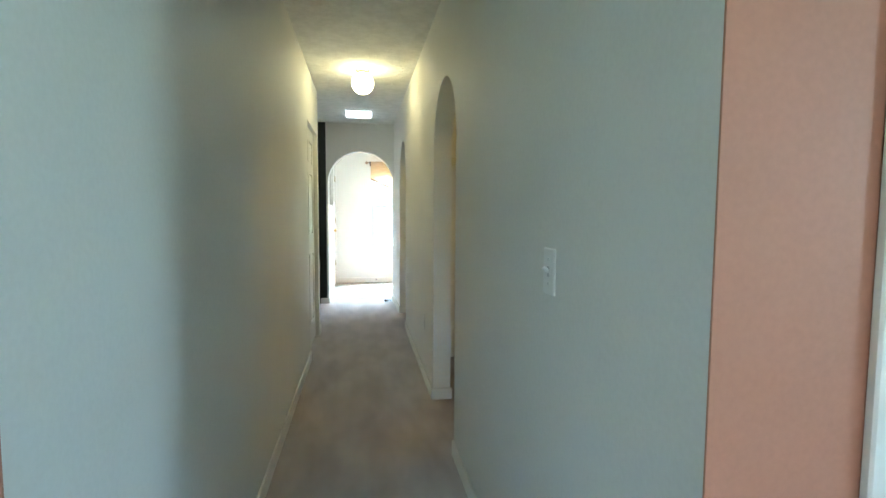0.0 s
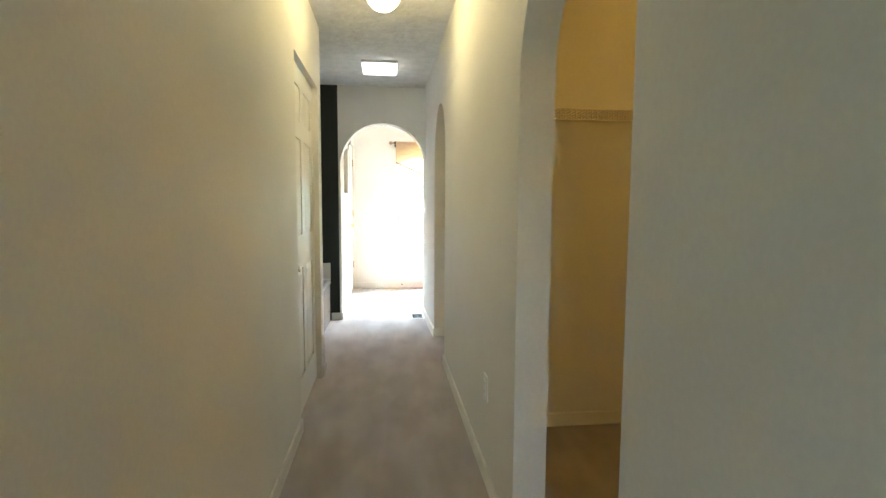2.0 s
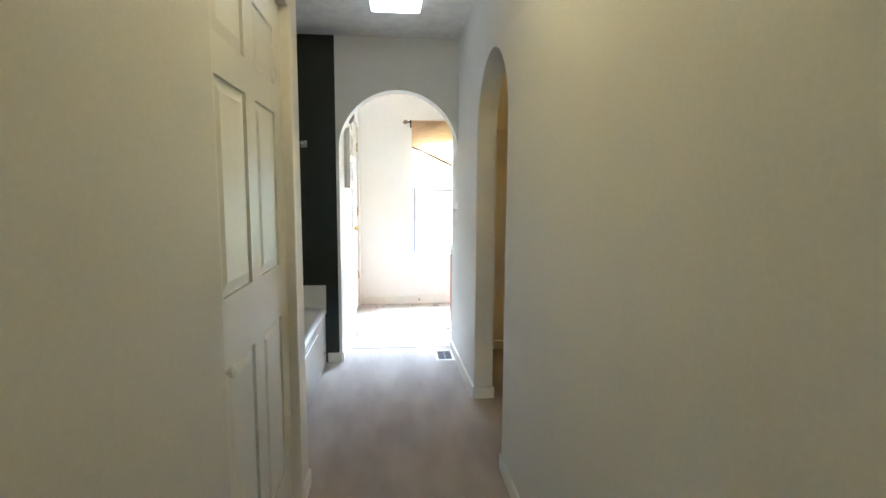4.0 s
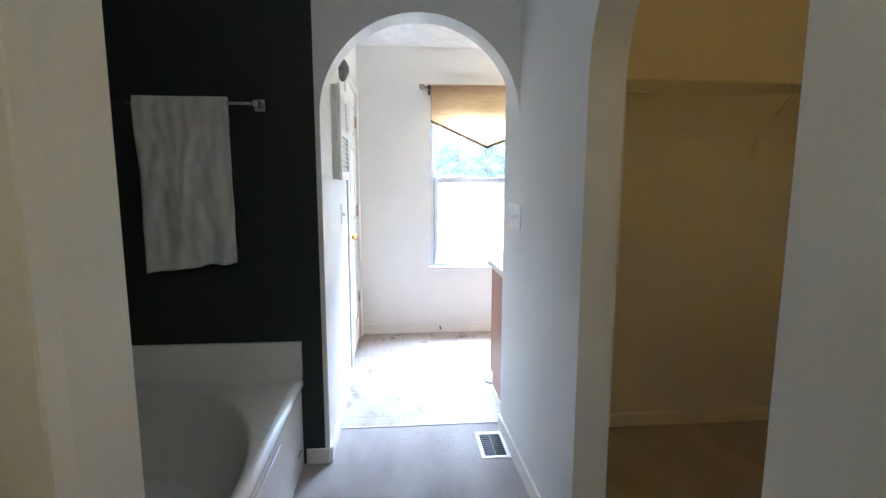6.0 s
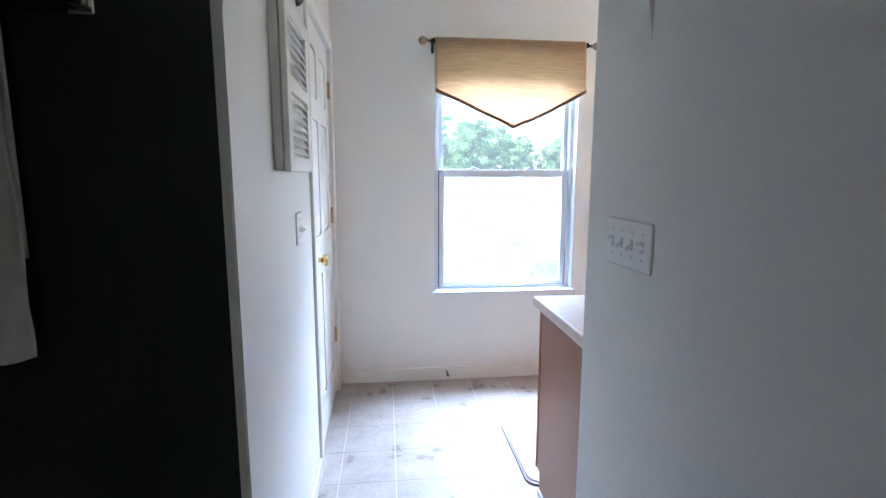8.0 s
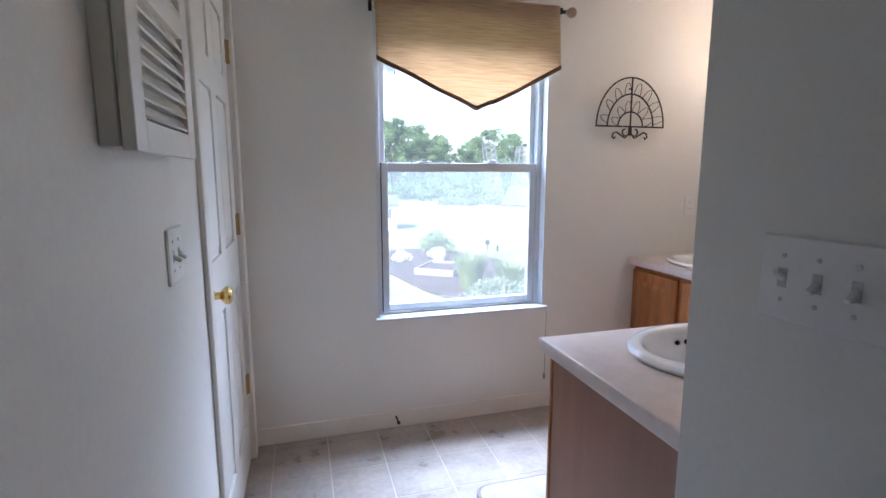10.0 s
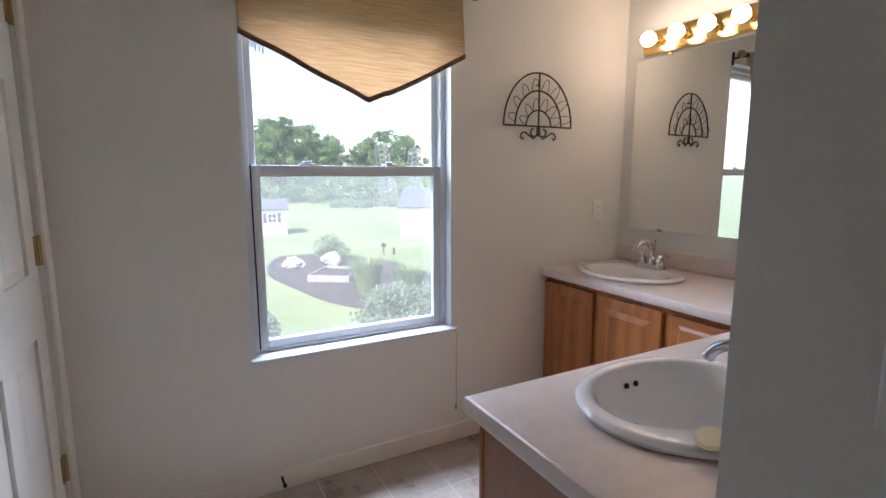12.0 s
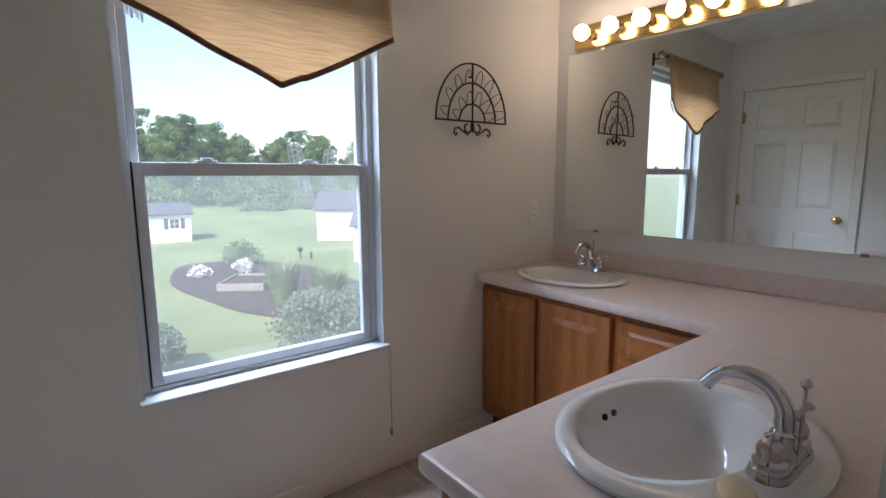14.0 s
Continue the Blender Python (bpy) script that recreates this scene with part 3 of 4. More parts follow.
part("tassel", lathe([(0.003, 0.02), (0.006, 0.012), (0.007, -0.004), (0.004, -0.014)], None, 10), FINIAL, cord, "small brown wooden tassel", True)

# ---- wire wall ornament ----
orn = thing("wall_ornament", "black wrought iron fan-shaped wire rack hanging on the wall", "wall decor", (1.757, 9.05, 1.572))


def half_ring(a, b, n=26):
    return [(-a * math.cos(math.pi * i / n), 0, b * math.sin(math.pi * i / n)) for i in range(n + 1)]


for nm, a, b in (("outer_arch", 0.213, 0.258), ("middle_arch", 0.145, 0.172), ("inner_arch", 0.078, 0.078)):
    part(nm, tube_bm(half_ring(a, b), 0.0042, 7), IRON, orn, "", True)
part("base_bar", tube_bm([(-0.216, 0, 0), (0.216, 0, 0)], 0.0046, 7), IRON, orn, "", True)
part("post", tube_bm([(0, 0, -0.05), (0, 0, 0.258)], 0.0046, 7), IRON, orn, "", True)
for a, b, n in ((0.145, 0.172, 8), (0.078, 0.078, 6)):
    for i in range(n):
        t = math.pi * (i + 0.5) / n
        o = Vector((-a * math.cos(t), -0.006, b * math.sin(t)))
        d = Vector((-math.cos(t), 0, math.sin(t) * 1.15)).normalized()
        s = Vector((d.z, 0, -d.x))
        h = 0.058
        pts = [o + d * (h * math.sin(math.pi * k / 12)) * 1.0 + s * (0.020 * math.cos(math.pi * k / 12)) + Vector((0, -0.012 * math.sin(math.pi * k / 12), 0)) for k in range(13)]
        part("loop", tube_bm(pts, 0.0018, 5), IRON, orn, "", True)
for s in (-1, 1):
    pts = []
    for k in range(15):
        t = k / 14 * 1.5 * math.pi
        r = 0.026 * (1 - 0.45 * k / 14)
        pts.append((s * (0.030 - r * math.cos(t)), 0, -0.028 - r * math.sin(t)))
    part("scroll", tube_bm(pts, 0.0042, 6), IRON, orn, "", True)
    pts = [(s * 0.006, 0, 0), (s * 0.008, 0, -0.04), (s * 0.03, 0, -0.062), (s * 0.06, 0, -0.045), (s * 0.085, 0, -0.030), (s * 0.105, 0, -0.036), (s * 0.112, 0, -0.055), (s * 0.100, 0, -0.066), (s * 0.092, 0, -0.056)]
    part("foot_scroll", tube_bm(pts, 0.0042, 6), IRON, orn, "", True)
part("hanger", tube_bm([(0, 0, 0.20), (0, 0.027, 0.202)], 0.004, 6), IRON, orn)

# ---- vanity: units, worktop, basins, taps ----
CT, CB = 0.845, 0.806


def raised_front(owner, name, x, y0, y1, z0, z1, mat):
    """A raised-panel front that faces -x, its face at x."""
    p = part(name, box_bm(x, x + 0.018, y0, y1, z0, z1, bevel=0.004), mat, owner)
    w, h = y1 - y0, z1 - z0
    if w > 0.16 and h > 0.12:
        q0 = min(1.0, h / 0.30)
        g = 0.055 * q0
        b2 = bmesh.new()
        q = lambda m, xx: [b2.verts.new((xx, y, z)) for y, z in ((y0 + m, z0 + m), (y1 - m, z0 + m), (y1 - m, z1 - m), (y0 + m, z1 - m))]
        a, b, c2, d = q(g, x - 0.0005), q(g + 0.004, x - 0.002), q(g + 0.026 * q0, x - 0.008), q(g + 0.030 * q0, x - 0.008)
        for r0, r1 in ((a, b), (b, c2), (c2, d)):
            for k in range(4):
                b2.faces.new((r0[k], r0[(k + 1) % 4], r1[(k + 1) % 4], r1[k]))
        b2.faces.new(d)
        pp = part("raised_panel", b2, mat, p)
    return p


vb = thing("vanity_cabinet", "honey oak vanity base with raised-panel doors against the mirror wall", "cabinet", (2.1, 8.5, 0))
vb.matrix_world = Matrix()
bm = box_bm(1.88, 2.362, YE + 0.002, 9.075, 0.105, 0.68)
add_box(bm, 1.862, 1.88, YE + 0.002, 9.075, 0.105, CB - 0.001)
part("body", bm, OAK, vb)
part("toe_kick", box_bm(1.93, 2.362, YE + 0.002, 9.075, 0, 0.105), KICK, vb, "dark recessed kick board")
raised_front(vb, "cabinet_door", 1.842, 8.722, 9.066, 0.135, 0.775, OAK)
raised_front(vb, "cabinet_door", 1.842, 8.335, 8.684, 0.135, 0.775, OAK)
for z0, z1 in ((0.60, 0.775), (0.37, 0.575), (0.135, 0.345)):
    raised_front(vb, "drawer_front", 1.842, 7.955, 8.292, z0, z1, OAKH)

va = thing("vanity_cabinet", "oak vanity peninsula base with a plain reddish side panel", "cabinet", (1.2, 7.6, 0))
va.matrix_world = Matrix()
sidep = [(YE + 0.002, 0.03), (7.845, 0.03), (7.845, 0.105), (7.888, 0.105), (7.888, CB - 0.001), (YE + 0.002, CB - 0.001)]
part("side_panel", extrude_poly(sidep, "x", 0.684, 0.70), SIDE, va, "reddish wood-grain side panel")
bm = box_bm(0.70, 1.862, YE + 0.002, 7.86, 0.105, 0.68)
add_box(bm, 0.70, 1.862, 7.86, 7.876, 0.105, CB - 0.001)
part("body", bm, OAK, va)
part("toe_kick", box_bm(0.70, 1.93, YE + 0.002, 7.83, 0, 0.105), KICK, va, "dark recessed kick board")
part("corner_trim", box_bm(0.680, 0.692, 7.880, 7.894, 0.105, CB - 0.002, bevel=0.002), OAK, va, "oak corner strip")
for x0, x1 in ((0.72, 1.09), (1.11, 1.48), (1.50, 1.82)):
    part("cabinet_door", box_bm(x0, x1, 7.877, 7.894, 0.135, 0.775, bevel=0.004), OAK, va)
part("base_strip", box_bm(0.676, 0.684, YE + 0.002, 7.845, 0.0, 0.03, bevel=0.001), TRIM, va, "white base strip")

SA, SB = (1.082, 7.670), (2.085, 8.72)
top = thing("worktop", "beige laminate L-shaped vanity worktop with backsplash", "countertop", (1.8, 7.7, CB))
top.matrix_world = Matrix()
bm = bmesh.new()
HA, HB = 0.25, 0.20
rings = []
for z in (CT, CB):
    a, _ = rect_hole(bm, 0.668, 1.50, YE + 0.001, 7.922, z, *SA, HA, HB)
    b, _ = rect_hole(bm, 1.82, 2.45, 8.40, 9.076, z, *SB, HB, HA)
    for x0, x1, y0, y1 in ((1.50, 1.82, YE + 0.001, 7.922), (1.82, 2.45, YE + 0.001, 8.40)):
        bm.faces.new([bm.verts.new((x, y, z)) for x, y in ((x0, y0), (x1, y0), (x1, y1), (x0, y1))])
    rings.append((a, b))
for top_ring, low_ring in zip(*rings):
    for k in range(len(top_ring)):
        j = (k + 1) % len(top_ring)
        bm.faces.new((top_ring[k], top_ring[j], low_ring[j], low_ring[k]))
part("slab", bm, COUNTER, top)
edge = [(0.668, YE + 0.001), (0.668, 7.922), (1.82, 7.922), (1.82, 9.076)]
prof = [(0.0, CT), (0.006, CT - 0.002), (0.009, CT - 0.008), (0.009, CB + 0.006), (0.004, CB - 0.002), (0.0, CB - 0.002)]
normals = [(-1, 0), (0, 1), (-1, 0)]
bm = bmesh.new()
loops = []
for i, (x, y) in enumerate(edge):
    ns = [normals[k] for k in (i - 1, i) if 0 <= k < 3]
    nx, ny = sum(n[0] for n in ns), sum(n[1] for n in ns)
    loops.append([bm.verts.new((x + d * nx, y + d * ny, z)) for d, z in prof])
for A, B in zip(loops, loops[1:]):
    for k in range(len(prof) - 1):
        bm.faces.new((A[k], A[k + 1], B[k + 1], B[k]))
part("front_edge", bm, COUNTER, top, "rounded laminate edge", True)
part("backsplash", box_bm(2.341, 2.363, YE + 0.03, 9.05, CT + 0.0005, 0.937, bevel=0.006, seg=2), COUNTER, top).matrix_basis = SKEW
part("backsplash", box_bm(0.672, 2.42, YE + 0.001, YE + 0.023, CT + 0.0005, 0.937, bevel=0.006, seg=2), COUNTER, top)


def basin(name, at, rz):
    """An oval drop-in basin; local +y is the side away from the tap."""
    s = thing(name, "white oval porcelain drop-in basin set in the worktop", "sink", at, rz, "vanity basins")
    bm = bmesh.new()
    seg = 56
    rows = [(0.262, 0.212, 0, 0.000), (0.268, 0.218, 0, 0.004), (0.268, 0.218, 0, 0.010), (0.262, 0.212, 0, 0.016), (0.250, 0.200, 0.0, 0.0185), (0.228, 0.168, 0.022, 0.017),
            (0.216, 0.152, 0.030, 0.012), (0.207, 0.144, 0.031, 0.000), (0.196, 0.136, 0.030, -0.030), (0.180, 0.122, 0.026, -0.075), (0.145, 0.098, 0.020, -0.115), (0.085, 0.058, 0.012, -0.138), (0.026, 0.026, 0.006, -0.146)]
    rr = [[bm.verts.new((a * math.cos(2 * math.pi * k / seg), o + b * math.sin(2 * math.pi * k / seg), z)) for k in range(seg)] for a, b, o, z in rows]
    for A, B in zip(rr, rr[1:]):
        for k in range(seg):
            bm.faces.new((A[k], A[(k + 1) % seg], B[(k + 1) % seg], B[k]))
    part("bowl", bm, PORCELAIN, s, "", True)
    part("drain", lathe([(0.026, 0.0), (0.026, 0.003), (0.020, 0.005), (0.016, 0.002), (0.003, 0.003)], pose(0, 0.006, -0.147), 20), CHROME, s, "chrome drain ring", True)
    for dx in (-0.016, 0.016):
        part("overflow_hole", lathe([(0.007, 0.0), (0.007, 0.004), (0.001, 0.0045)], pose(dx, 0.1645, -0.026, 75, 0, 0), 12), HOLE, s, "dark overflow hole")
    return s


def tap(name, at, rz):
    """A centre-set tap; local +y is the way the spout reaches."""
    f = thing(name, "polished chrome two-lever arched basin tap on the rim", "faucet", at, rz, "basin taps")
    bm = bmesh.new()
    for z0, z1, g in ((0, 0.012, 0), (0.012, 0.020, 0.006)):
        n = 36
        ring = lambda z, m: [bm.verts.new(((0.052 if math.cos(2 * math.pi * k / n) > 0 else -0.052) + (0.030 - m) * math.cos(2 * math.pi * k / n), (0.030 - m) * math.sin(2 * math.pi * k / n), z)) for k in range(n)]
        A, B = ring(z0, g), ring(z1, g + 0.003)
        for k in range(n):
            bm.faces.new((A[k], A[(k + 1) % n], B[(k + 1) % n], B[k]))
        bm.faces.new(B)
    part("base_plate", bm, CHROME, f, "", True)
    part("spout_collar", lathe([(0.022, 0.018), (0.022, 0.026), (0.017, 0.034), (0.016, 0.05), (0.019, 0.054), (0.014, 0.06)], None, 20), CHROME, f, "", True)
    pts = [(0, 0, 0.04), (0, 0, 0.06)] + [(0, 0.062 - 0.062 * math.cos(math.pi * k / 18), 0.075 + 0.058 * math.sin(math.pi * k / 18)) for k in range(0, 16)] + [(0, 0.1215, 0.094)]
    part("spout", tube_bm(pts, [0.015 - 0.0002 * k for k in range(18)] + [0.0135], 16), CHROME, f, "", True)
    for s in (-1, 1):
        hnd = part("handle", lathe([(0.024, 0.018), (0.024, 0.026), (0.018, 0.031), (0.020, 0.044), (0.016, 0.054), (0.010, 0.060), (0.011, 0.066), (0.004, 0.072)], pose(s * 0.052, 0, 0), 20), CHROME, f, "", True)
        part("lever", tube_bm([(s * 0.052, 0, 0.062), (s * 0.066, -0.002, 0.070), (s * 0.084, -0.004, 0.072), (s * 0.098, -0.005, 0.068)], [0.006, 0.0055, 0.006, 0.0075], 10), CHROME, hnd, "", True)
    bm = tube_bm([(0, -0.022, 0.015), (0, -0.022, 0.135)], 0.003, 8)
    lathe(ball_profile(0.0085, 8), pose(0, -0.022, 0.142), 12, bm=bm)
    part("lift_rod", bm, CHROME, f, "", True)
    return f


sink_a = basin("sink", (*SA, CT + 0.0005), 0)
sink_b = basin("sink", (*SB, CT + 0.0005), 90)
tap("faucet", (1.078, 7.520, CT + 0.018), 0)
tap("faucet", (2.085 + 0.155, 8.72, CT + 0.018), 90)
for at, rz, sc, lab in (((0.933, 7.530, CT + 0.0185), 25, 1.15, "cream oval soap bar on the basin rim"), ((1.215, 7.552, CT + 0.0185), 60, 0.8, "small cream soap bar on the basin rim")):
    soap = tagged(new("soap_bar", finish("soap_bar", lathe([(0.026, 0), (0.034, 0.004), (0.036, 0.009), (0.031, 0.016), (0.018, 0.020), (0.002, 0.021)], None, 24, 1.0, 0.68), SOAP, True)), lab, "soap")
    soap.matrix_world = pose(*at, 0, 0, rz) @ Matrix.Diagonal((sc * 1.15, sc, sc * 0.55, 1))

# ---- mirror and light bar ----
mir = thing("wall_mirror_glass", "large frameless rectangular wall mirror over the worktop", "mirror", (2.41, 8.3, 1.03))
mir.matrix_world = SKEW
part("glass", box_bm(2.352, 2.3625, 7.46, 9.000, 1.037, 1.938), MIRROR, mir)
for y in (8.80, 7.72):
    for z0, z1 in ((1.030, 1.043), (1.932, 1.945)):
        part("clip", box_bm(2.348, 2.3635, y - 0.012, y + 0.012, z0, z1, bevel=0.001), HINGE, mir, "small metal mirror clip")
bar = thing("vanity_light", "brass bar light with six lit round bulbs over the mirror", "wall lamp", (2.41, 8.52, 2.02))
bar.matrix_world = SKEW
part("back_plate", box_bm(2.331, 2.3635, 8.04, 8.952, 1.952, 2.064, bevel=0.006, seg=2), BRASS, bar)
for k in range(6):
    y = 8.857 - 0.1525 * k
    part("socket", lathe([(0.026, 0), (0.026, 0.008), (0.019, 0.012), (0.018, 0.038), (0.021, 0.040)], pose(2.331, y, 2.008, 0, -90, 0), 18), BRASS, bar, "", True)
    part("bulb", lathe([(0.014, -0.045)] + [q for q in ball_profile(0.037, 14) if q[1] > -0.033], pose(2.251, y, 2.008, 0, -90, 0), 20), BULB, bar, "glowing round bulb", True)


# ---- switches and outlets ----
def plate(name, label, at, rz, gangs, ups, category="light switch"):
    """A wall plate that faces local +y."""
    w = 0.070 + 0.046 * (gangs - 1)
    s = thing(name, label, category, at, rz)
    part("plate", box_bm(-w / 2, w / 2, 0, 0.006, -0.058, 0.058, bevel=0.003), PLASTIC, s)
    for g in range(gangs):
        x = (g - (gangs - 1) / 2) * 0.046
        if category == "outlet":
            part("socket_face", box_bm(x - 0.017, x + 0.017, 0.006, 0.008, -0.034, 0.034, bevel=0.002), PLASTIC, s)
            for z in (-0.018, 0.018):
                part("slot", box_bm(x - 0.007, x - 0.005, 0.0075, 0.0085, z - 0.004, z + 0.004), HOLE, s)
                part("slot", box_bm(x + 0.005, x + 0.007, 0.0075, 0.0085, z - 0.004, z + 0.004), HOLE, s)
        else:
            part("toggle_slot", box_bm(x - 0.006, x + 0.006, 0.0055, 0.0068, -0.013, 0.013), SHADE, s)
            u = 1 if ups[g] else -1
            bm = tube_bm([(x, 0.005, 0), (x, 0.014, u * 0.006), (x, 0.020, u * 0.010)], [0.0055, 0.0048, 0.0042], 8)
            part("toggle", bm, PLASTIC, s)
            for z in (-0.030, 0.030):
                part("screw", lathe([(0.0033, 0.0), (0.0033, 0.001), (0.0005, 0.0015)], pose(x, 0.006, z, -90, 0, 0), 8), SHADE, s)
    return s


plate("switch_plate", "white four-gang toggle switch plate by the arch", (XR - 0.0225, 7.105, 1.178), 91.55, 4, (1, 0, 0, 1))
plate("switch_plate", "white two-gang toggle switch plate by the bathroom door", (XL, 7.80, 1.150), -90, 2, (0, 0))
plate("switch_plate", "white single toggle switch plate at the hallway entrance", (XR, 1.38, 1.10), 90, 1, (1,))
plate("outlet_plate", "white wall outlet above the vanity backsplash", (2.212, YF, 1.133), 180, 1, (1,), "outlet")
plate("outlet_plate", "white wall outlet low on the hallway wall", (XR, 3.88, 0.42), 90, 1, (1,), "outlet")

# ---- louvred wall cabinet and ornament above it ----
cab = thing("louvered_cabinet", "white louvered-door medicine cabinet on the bathroom wall", "cabinet", (XL, 7.65, 1.59))
cab.matrix_world = Matrix()
part("body", box_bm(XL, XL + 0.026, 7.455, 7.853, 1.352, 1.835, bevel=0.002), TRIM, cab)
dx0, dx1 = XL + 0.029, XL + 0.047
dr = part("door", box_bm(dx0, dx0 + 0.003, 7.455, 7.853, 1.348, 1.839), TRIM, cab, "white door with two banks of louvers")
for nm, y0, y1, z0, z1 in (("stile", 7.452, 7.507, 1.347, 1.84), ("stile", 7.800, 7.856, 1.347, 1.84), ("rail", 7.507, 7.800, 1.347, 1.395), ("rail", 7.507, 7.800, 1.79, 1.84), ("rail", 7.507, 7.800, 1.578, 1.618)):
    part(nm, box_bm(dx0 + 0.003, dx1, y0, y1, z0, z1, bevel=0.0015), TRIM, dr)
for z0, n in ((1.395, 7), (1.618, 7)):
    for k in range(n):
        z = z0 + 0.013 + k * 0.0255
        b2 = bmesh.new()
        vs = [b2.verts.new(p) for y in (7.508, 7.799) for p in ((dx0 + 0.004, y, z + 0.010), (dx0 + 0.006, y, z + 0.013), (dx1 - 0.001, y, z - 0.006), (dx1 - 0.003, y, z - 0.009))]
        for k2 in range(4):
            j2 = (k2 + 1) % 4
            b2.faces.new((vs[k2], vs[j2], vs[4 + j2], vs[4 + k2]))
        b2.faces.new(vs[:4]), b2.faces.new(vs[4:][::-1])
        part("louver", b2, TRIM, dr)
bm = bmesh.new()
n1, n2 = 14, 7
rows = []
for j in range(n2 + 1):
    v = j / n2
    row = []
    for i in range(n1 + 1):
        u = i / n1 * 2 - 1
        bulge = 0.05 * math.sqrt(max(0, 1 - u * u)) * math.sin(math.pi * (0.15 + 0.8 * v)) + 0.008 * math.sin(9 * u + 5 * v)
        row.append(bm.verts.new((XL + 0.001 + max(0, bulge), 7.865 + 0.065 * u * (1 - 0.65 * abs(v - 0.55)), 1.93 + 0.135 * v)))
    rows.append(row)
for j in range(n2):
    for i in range(n1):
        bm.faces.new((rows[j][i], rows[j][i + 1], rows[j + 1][i + 1], rows[j + 1][i]))
tagged(new("wall_sculpture", finish("wall_sculpture", bm, surface("black_grey_ceramic", (0.012, 0.012, 0.012), (0.35, 0.34, 0.33), scale=18, fine=60, bump=0.4, rough=0.35, spread=0.12), True)),
       "small black and grey glazed ornament above the louvered cabinet", "wall decor")

# ---- ceiling lamps ----
gl = thing("globe_lamp", "lit white glass globe ceiling lamp on a brass collar", "ceiling lamp", (0.212, 4.52, H))
part("collar", lathe([(0.062, 0), (0.062, -0.008), (0.048, -0.016), (0.044, -0.030), (0.030, -0.034)], None, 24), BRASS, gl, "", True)
part("globe", lathe(ball_profile(0.092, 18), pose(0, 0, -0.112), 28), GLOBE, gl, "glowing white glass globe", True)
bx = thing("box_lamp", "lit square flush ceiling lamp with a white diffuser", "ceiling lamp", (0.17, 6.28, H))
part("rim", box_bm(-0.155, 0.155, -0.155, 0.155, -0.022, 0, bevel=0.003), SHADE, bx)
part("diffuser", box_bm(-0.148, 0.148, -0.148, 0.148, -0.050, -0.0225, bevel=0.008, seg=2), DIFFUSER, bx, "glowing white diffuser", True)

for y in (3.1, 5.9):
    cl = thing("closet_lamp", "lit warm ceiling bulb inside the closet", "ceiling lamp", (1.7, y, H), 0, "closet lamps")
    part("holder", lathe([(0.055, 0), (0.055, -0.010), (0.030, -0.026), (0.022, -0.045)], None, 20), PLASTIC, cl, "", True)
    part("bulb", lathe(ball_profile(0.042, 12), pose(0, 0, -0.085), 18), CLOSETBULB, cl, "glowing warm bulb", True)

# ---- tub, towel, floor vent ----
tub = thing("bathtub", "white acrylic garden tub with a wide deck against the dark wall", "bathtub", (-1.0, 6.25, 0))
tub.matrix_world = Matrix()
bm = bmesh.new()
DZ = 0.435
ring, _ = rect_hole(bm, -1.648, -0.395, 5.424, YA - 0.002, DZ, -1.0, 6.235, 0.60, 0.78, 72)
cur = ring
for f, z in ((0.985, DZ - 0.004), (0.97, DZ - 0.016), (0.93, DZ - 0.10), (0.86, DZ - 0.22), (0.76, DZ - 0.33), (0.55, DZ - 0.375)):
    nxt = [bm.verts.new((-1.0 + (v.co.x + 1.0) * f, 6.235 + (v.co.y - 6.235) * f, z)) for v in ring]
    for k in range(len(cur)):
        j = (k + 1) % len(cur)
        bm.faces.new((cur[k], cur[j], nxt[j], nxt[k]))
    cur = nxt
bm.faces.new(cur)
part("shell", bm, TUB, tub, "", True)
bm = bmesh.new()
prof = [(-0.395, DZ), (-0.383, DZ - 0.003), (-0.371, DZ - 0.012), (-0.366, DZ - 0.024), (-0.367, DZ - 0.044), (-0.373, DZ - 0.054), (-0.380, DZ - 0.058)]
rows = [[bm.verts.new((x, y, z)) for x, z in prof] for y in (5.424, 6.2, YA - 0.002)]
for R0, R1 in zip(rows, rows[1:]):
    for k in range(len(prof) - 1):
        bm.faces.new((R0[k], R0[k + 1], R1[k + 1], R1[k]))
part("rim", bm, TUB, tub, "rounded rim", True)
part("skirt", box_bm(-0.390, -0.375, 5.424, YA - 0.003, 0, DZ - 0.056, bevel=0.003), TUB, tub, "white skirt panel")
part("skirt_panel", box_bm(-0.376, -0.367, 5.60, 6.62, 0.07, DZ - 0.085, bevel=0.004), TUB, tub, "raised white access panel")
part("drain_slot", box_bm(-0.3755, -0.3740, 6.93, 7.0, 0.10, 0.112), HOLE, tub)
# upright ledge of the tub against the wall, with a soft cove at its foot
ledge = [(YA - 0.002, DZ + 0.0005), (YA - 0.060, DZ + 0.0005), (YA - 0.042, DZ + 0.004), (YA - 0.030, DZ + 0.014), (YA - 0.025, DZ + 0.030), (YA - 0.022, 0.600), (YA - 0.017, 0.608), (YA - 0.002, 0.609)]
part("wall_ledge", extrude_poly(ledge, "x", -1.648, -0.366), TUB, tub, "upright white ledge along the wall", True)

tr = thing("towel_bar", "chrome towel bar with square posts on the dark wall", "towel bar", (-1.05, YA, 1.664))
for x in (0.545, -0.53):
    part("post", box_bm(x - 0.024, x + 0.024, -0.010, -0.001, -0.026, 0.026, bevel=0.003), CHROME, tr)
    part("arm", box_bm(x - 0.013, x + 0.013, -0.072, -0.010, -0.015, 0.015, bevel=0.004), CHROME, tr)
